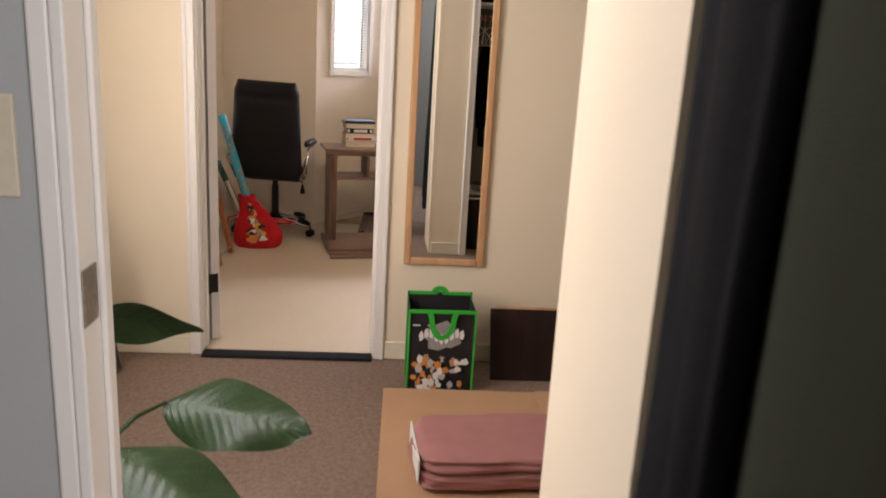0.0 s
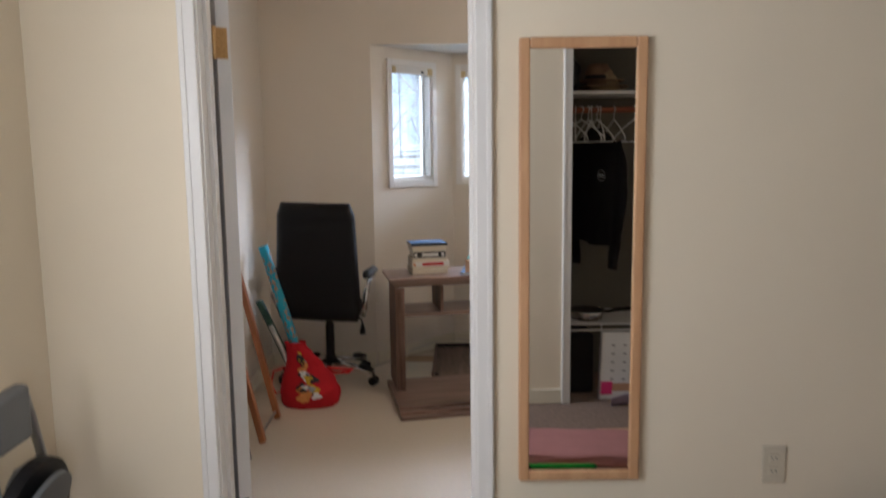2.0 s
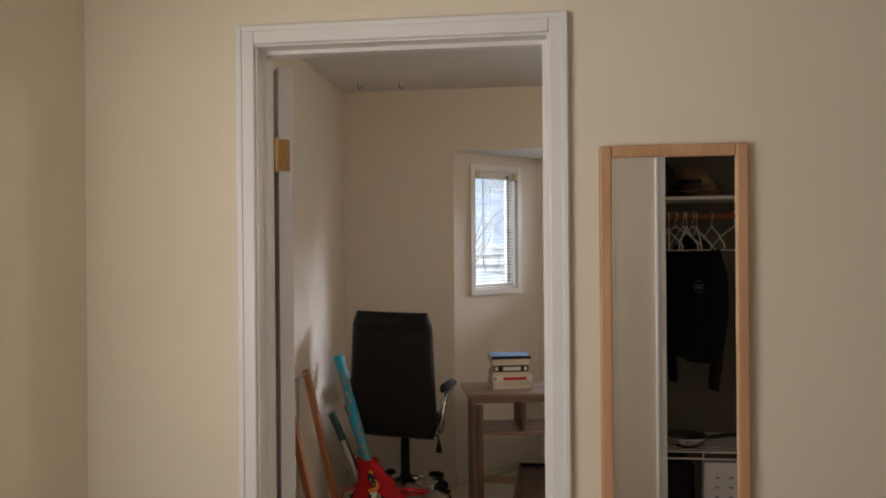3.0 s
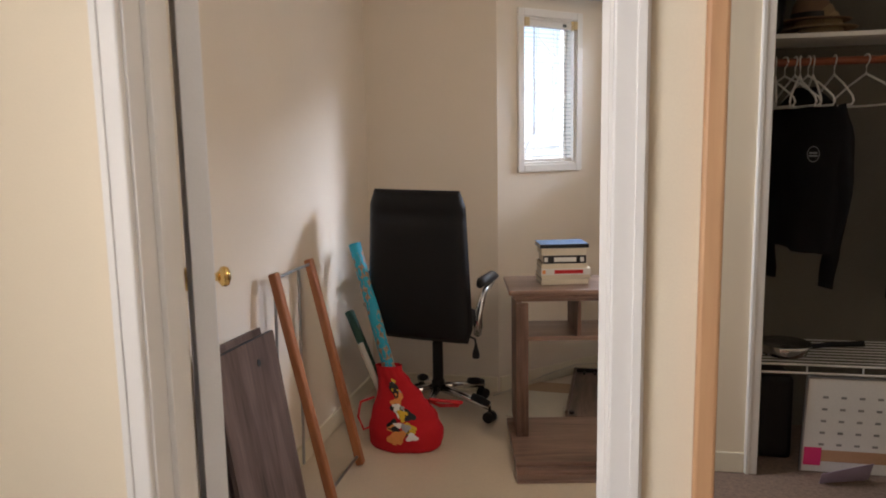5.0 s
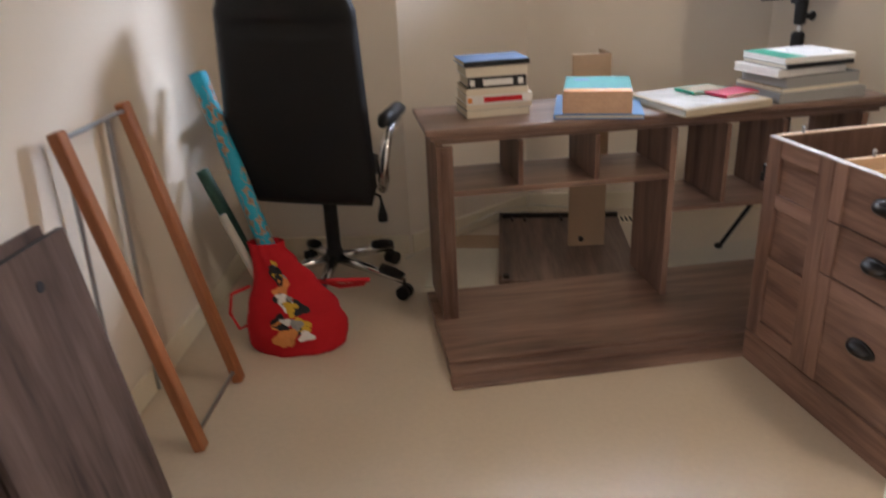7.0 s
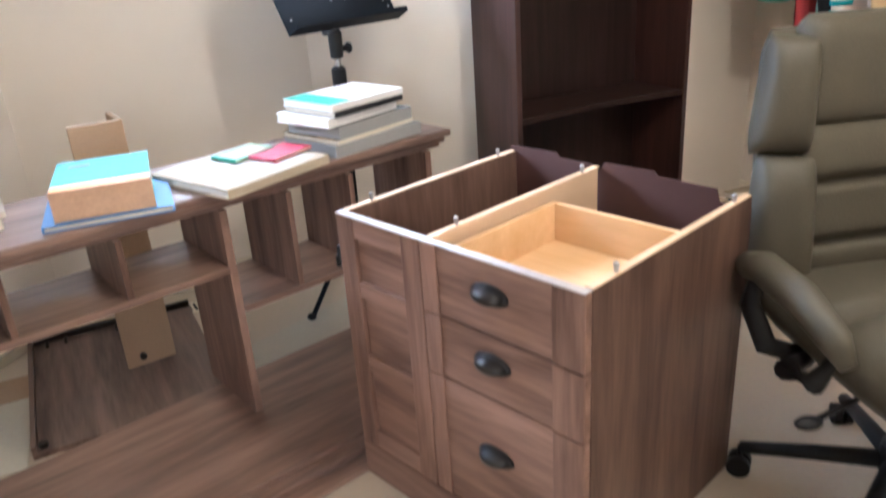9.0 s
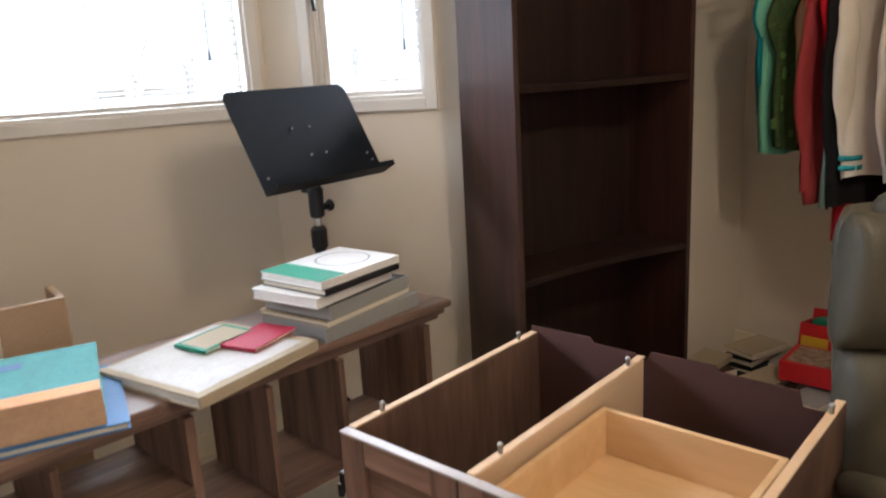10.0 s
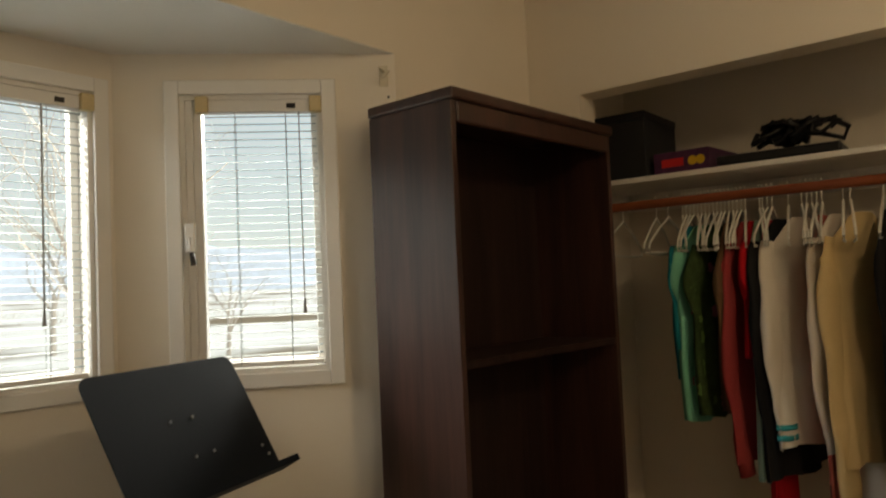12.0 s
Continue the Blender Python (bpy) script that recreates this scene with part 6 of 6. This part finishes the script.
grid_pillow(bm, 0, 0, 0.10, 0.24, 0.28, 0.20, 8, 4, 0.1)
part("cloth", bm, M_blackp, hb, shade=True)
wr = thing("wire_rack", "white wire shelf standing low in the hall closet", "rack", pose(1.36, 0.98, 0.0))
for y in [0.0 + 0.045 * k for k in range(10)]:
    bm = bmesh.new()
    tube(bm, (0.0, y, 0.43), (0.85, y, 0.43), 0.0028, seg=6)
    part("wire", bm, M_white, wr)
for y, z in ((0.405, 0.395), (0.405, 0.43)):
    bm = bmesh.new()
    tube(bm, (0.0, y + 0.004, z), (0.85, y + 0.004, z), 0.005, seg=8)
    part("rail", bm, M_white, wr)
for x in (0.01, 0.22, 0.43, 0.64, 0.84):
    bm = bmesh.new()
    tube(bm, (x, 0.409, 0.0 if x in (0.01, 0.84) else 0.395), (x, 0.409, 0.43), 0.004, seg=8)
    if x in (0.01, 0.84):
        tube(bm, (x, 0.0, 0.0), (x, 0.0, 0.43), 0.004, seg=8)
    part("upright", bm, M_white, wr)
pan = thing("frying_pan", "steel frying pan with a black handle on the wire shelf", "pan", pose(1.52, 1.24, 0.434))
bm = bmesh.new()
lathe(bm, [(0.0, 0.085), (0.004, 0.092), (0.048, 0.112), (0.05, 0.110), (0.008, 0.088)], 28)
part("bowl", bm, M_chrome, pan, shade=True)
bm = bmesh.new()
path_tube(bm, [(0.105, 0.03, 0.042), (0.17, 0.05, 0.06), (0.29, 0.08, 0.075)], [0.009, 0.011, 0.012])
part("handle", bm, M_blackp, pan)
bn = thing("storage_bin", "black plastic bin on the hall closet floor", "bin", pose(1.40, 1.10, 0.0))
part("body", boxes((0, 0, 0, 0.15, 0.24, 0.36), bevel=0.02), M_blackp, bn)
wb = thing("calendar_board", "white dry-erase calendar board leaning in the hall closet", "board", pose(1.565, 1.415, 0.0, 0, 0, 180))
wb.matrix_world = pose(1.93, 1.45, 0.003, 8, 0, 180)
part("panel", boxes((0, 0, 0, 0.37, 0.010, 0.42), bevel=0.001), M_pwhite, wb)
part("frame", boxes((-0.008, -0.003, 0, 0.0, 0.013, 0.42), (0.37, -0.003, 0, 0.378, 0.013, 0.42), (0.0, -0.003, 0.412, 0.37, 0.013, 0.42), bevel=0.002), M_steel, wb)
for r in range(5):
    for c in range(5):
        part("ruled_cell", boxes((0.03 + 0.066 * c, -0.0012, 0.12 + 0.052 * r, 0.05 + 0.066 * c, -0.0002, 0.13 + 0.052 * r)), M_pgrey, wb)
part("pink_note", boxes((0.30, -0.002, 0.03, 0.365, -0.0003, 0.11)), flat("pink_note", (0.75, 0.05, 0.20), 0.6), wb)
part("brown_strip", boxes((0.02, -0.002, 0.05, 0.30, -0.0003, 0.10)), M_card, wb)
lp = thing("paper_sheet", "lilac paper sheet leaning on the calendar board", "paper", pose(1.80, 1.49, 0.0, 0, 0, 170))
o = part("sheet", boxes((0, 0, 0.0, 0.20, 0.001, 0.12)), flat("lilac_paper", (0.50, 0.42, 0.58), 0.7), lp)
o.matrix_local = pose(0, 0, 0.002, 35, 12, 0)
part("crease", boxes((0.0, -0.0005, 0.0, 0.02, 0.0005, 0.02)), M_pgrey, lp)

# ---- outside ----
gm = bpy.data.materials.new("snow_field")
gm.use_nodes = True
N, L = gm.node_tree.nodes, gm.node_tree.links
tc, n1, rp = N.new("ShaderNodeTexCoord"), N.new("ShaderNodeTexNoise"), N.new("ShaderNodeValToRGB")
n1.inputs["Scale"].default_value, n1.inputs["Detail"].default_value = 0.07, 8
rp.color_ramp.elements[0].position, rp.color_ramp.elements[0].color = 0.36, (0.20, 0.15, 0.095, 1)
rp.color_ramp.elements[1].position, rp.color_ramp.elements[1].color = 0.50, (0.84, 0.85, 0.87, 1)
L.new(tc.outputs["Object"], n1.inputs["Vector"])
L.new(n1.outputs["Fac"], rp.inputs["Fac"])
L.new(rp.outputs["Color"], N["Principled BSDF"].inputs["Base Color"])
N["Principled BSDF"].inputs["Roughness"].default_value = 0.9
bm = bmesh.new()
bmesh.ops.create_grid(bm, x_segments=60, y_segments=60, size=900, matrix=Matrix.Translation((0, 0, -0.55)))
for v in bm.verts:
    far = max(0, v.co.length - 40)
    v.co.z += 0.012 * far * (0.5 + noise.noise(v.co * 0.01)) if v.co.y > 30 else 0
tagged(part("ground", bm, gm), "snowy field with bare brown patches", "ground", kind="structure")

hill = bmesh.new()
prev = None
for i in range(81):
    x = -900 + 1800 * i / 80
    h = 84 + 34 * noise.noise(Vector((x * 0.0035, 3.1, 0))) + 18 * noise.noise(Vector((x * 0.015, 8, 0)))
    row = [hill.verts.new((x, 620 + 140 * q, -6 + h * f)) for q, f in enumerate((0, 0.5, 0.85, 1.0))]
    if prev:
        for a in range(3):
            hill.faces.new((prev[a], row[a], row[a + 1], prev[a + 1]))
    prev = row
# the haze of distance is painted into the hills as pale blue
tagged(part("backdrop_hills", hill, mat("far_hill_haze", (0.58, 0.66, 0.80), 1.0, var=0.25, scale=0.02, fine=0.2, bump=0.0), shade=True), "distant wooded hills with blue haze in their colour", "hills", kind="structure")

M_bark = mat("grey_bark", (0.46, 0.41, 0.37), 0.9, var=0.25, bump=0.4)


def bare_tree(name, label, x, y, h, seed, spread=0.55, depth=5):
    r0 = random.Random(seed)
    tr = thing(name, label, "tree", pose(x, y, -0.58), "bare trees outside the bay")
    trunk, twigs = bmesh.new(), bmesh.new()

    def grow(p, d, ln, r, lvl):
        pts, rr = [p], [r]
        for k in range(3):
            d = (d + Vector((r0.uniform(-1, 1), r0.uniform(-1, 1), r0.uniform(-0.3, 0.5))) * 0.16).normalized()
            pts.append(pts[-1] + d * ln / 3)
            rr.append(r * (1 - 0.16 * (k + 1)))
        path_tube(trunk if lvl == 0 else twigs, pts, rr, 7 if lvl < 2 else 4)
        if lvl >= depth:
            return
        for k in range(4 if lvl < 2 else 3):
            q = pts[1 + k % 3] if lvl else pts[-1 - k % 2]
            a = r0.uniform(0, 2 * math.pi)
            nd = (d + Vector((math.cos(a), math.sin(a), r0.uniform(-0.1, 0.5))) * (spread + 0.08 * lvl)).normalized()
            grow(q, nd, ln * r0.uniform(0.62, 0.82), rr[-1] * 0.68, lvl + 1)
    grow(Vector((0, 0, 0)), Vector((0, 0, 1)), h * 0.30, h * 0.016, 0)
    part("trunk", trunk, M_bark, tr)
    part("crown", twigs, M_bark, tr, "bare twiggy crown")


for k, (x, y, h, d) in enumerate(((4.6, 13.0, 7.0, 5), (6.2, 16.0, 7.5, 5), (12.5, 22.0, 5.0, 5), (1.2, 14.0, 6.5, 5), (-1.0, 17.0, 6.0, 5), (3.4, 16.0, 7.5, 5), (6.5, 24.0, 7.0, 5), (-4.5, 22.0, 7.0, 5), (13, 34, 8, 4), (20, 42, 9, 4), (0.5, 30, 8, 4), (9, 44, 9, 4), (-12, 38, 9, 4), (30, 60, 11, 4), (17, 66, 11, 4))):
    bare_tree("bare_tree", "leafless grey-brown tree standing in the snow", x, y, h, 11 + k, 0.62, d)
# dry brush along the field's edge
bm = bmesh.new()
r0 = random.Random(77)
for k in range(1100):
    x, y = r0.uniform(-50, 130), r0.uniform(55, 130)
    h = r0.uniform(0.4, 1.8)
    dx, dy = r0.uniform(-0.9, 0.9), r0.uniform(-0.6, 0.6)
    zg = -0.6 + 0.012 * max(0, math.hypot(x, y) - 40) * 0.5
    a = [bm.verts.new(c) for c in ((x, y, zg), (x + 0.05, y, zg), (x + dx, y + dy, zg + h))]
    b = [bm.verts.new(c) for c in ((x, y + 0.05, zg), (x, y - 0.05, zg), (x - dx, y + dy, zg + h * 0.8))]
    bm.faces.new(a)
    bm.faces.new(b)
tagged(part("dry_brush", bm, mat("dry_grass", (0.42, 0.34, 0.26), 0.95, var=0.3)), "dry brown brush along the field", "brush", kind="stuff")
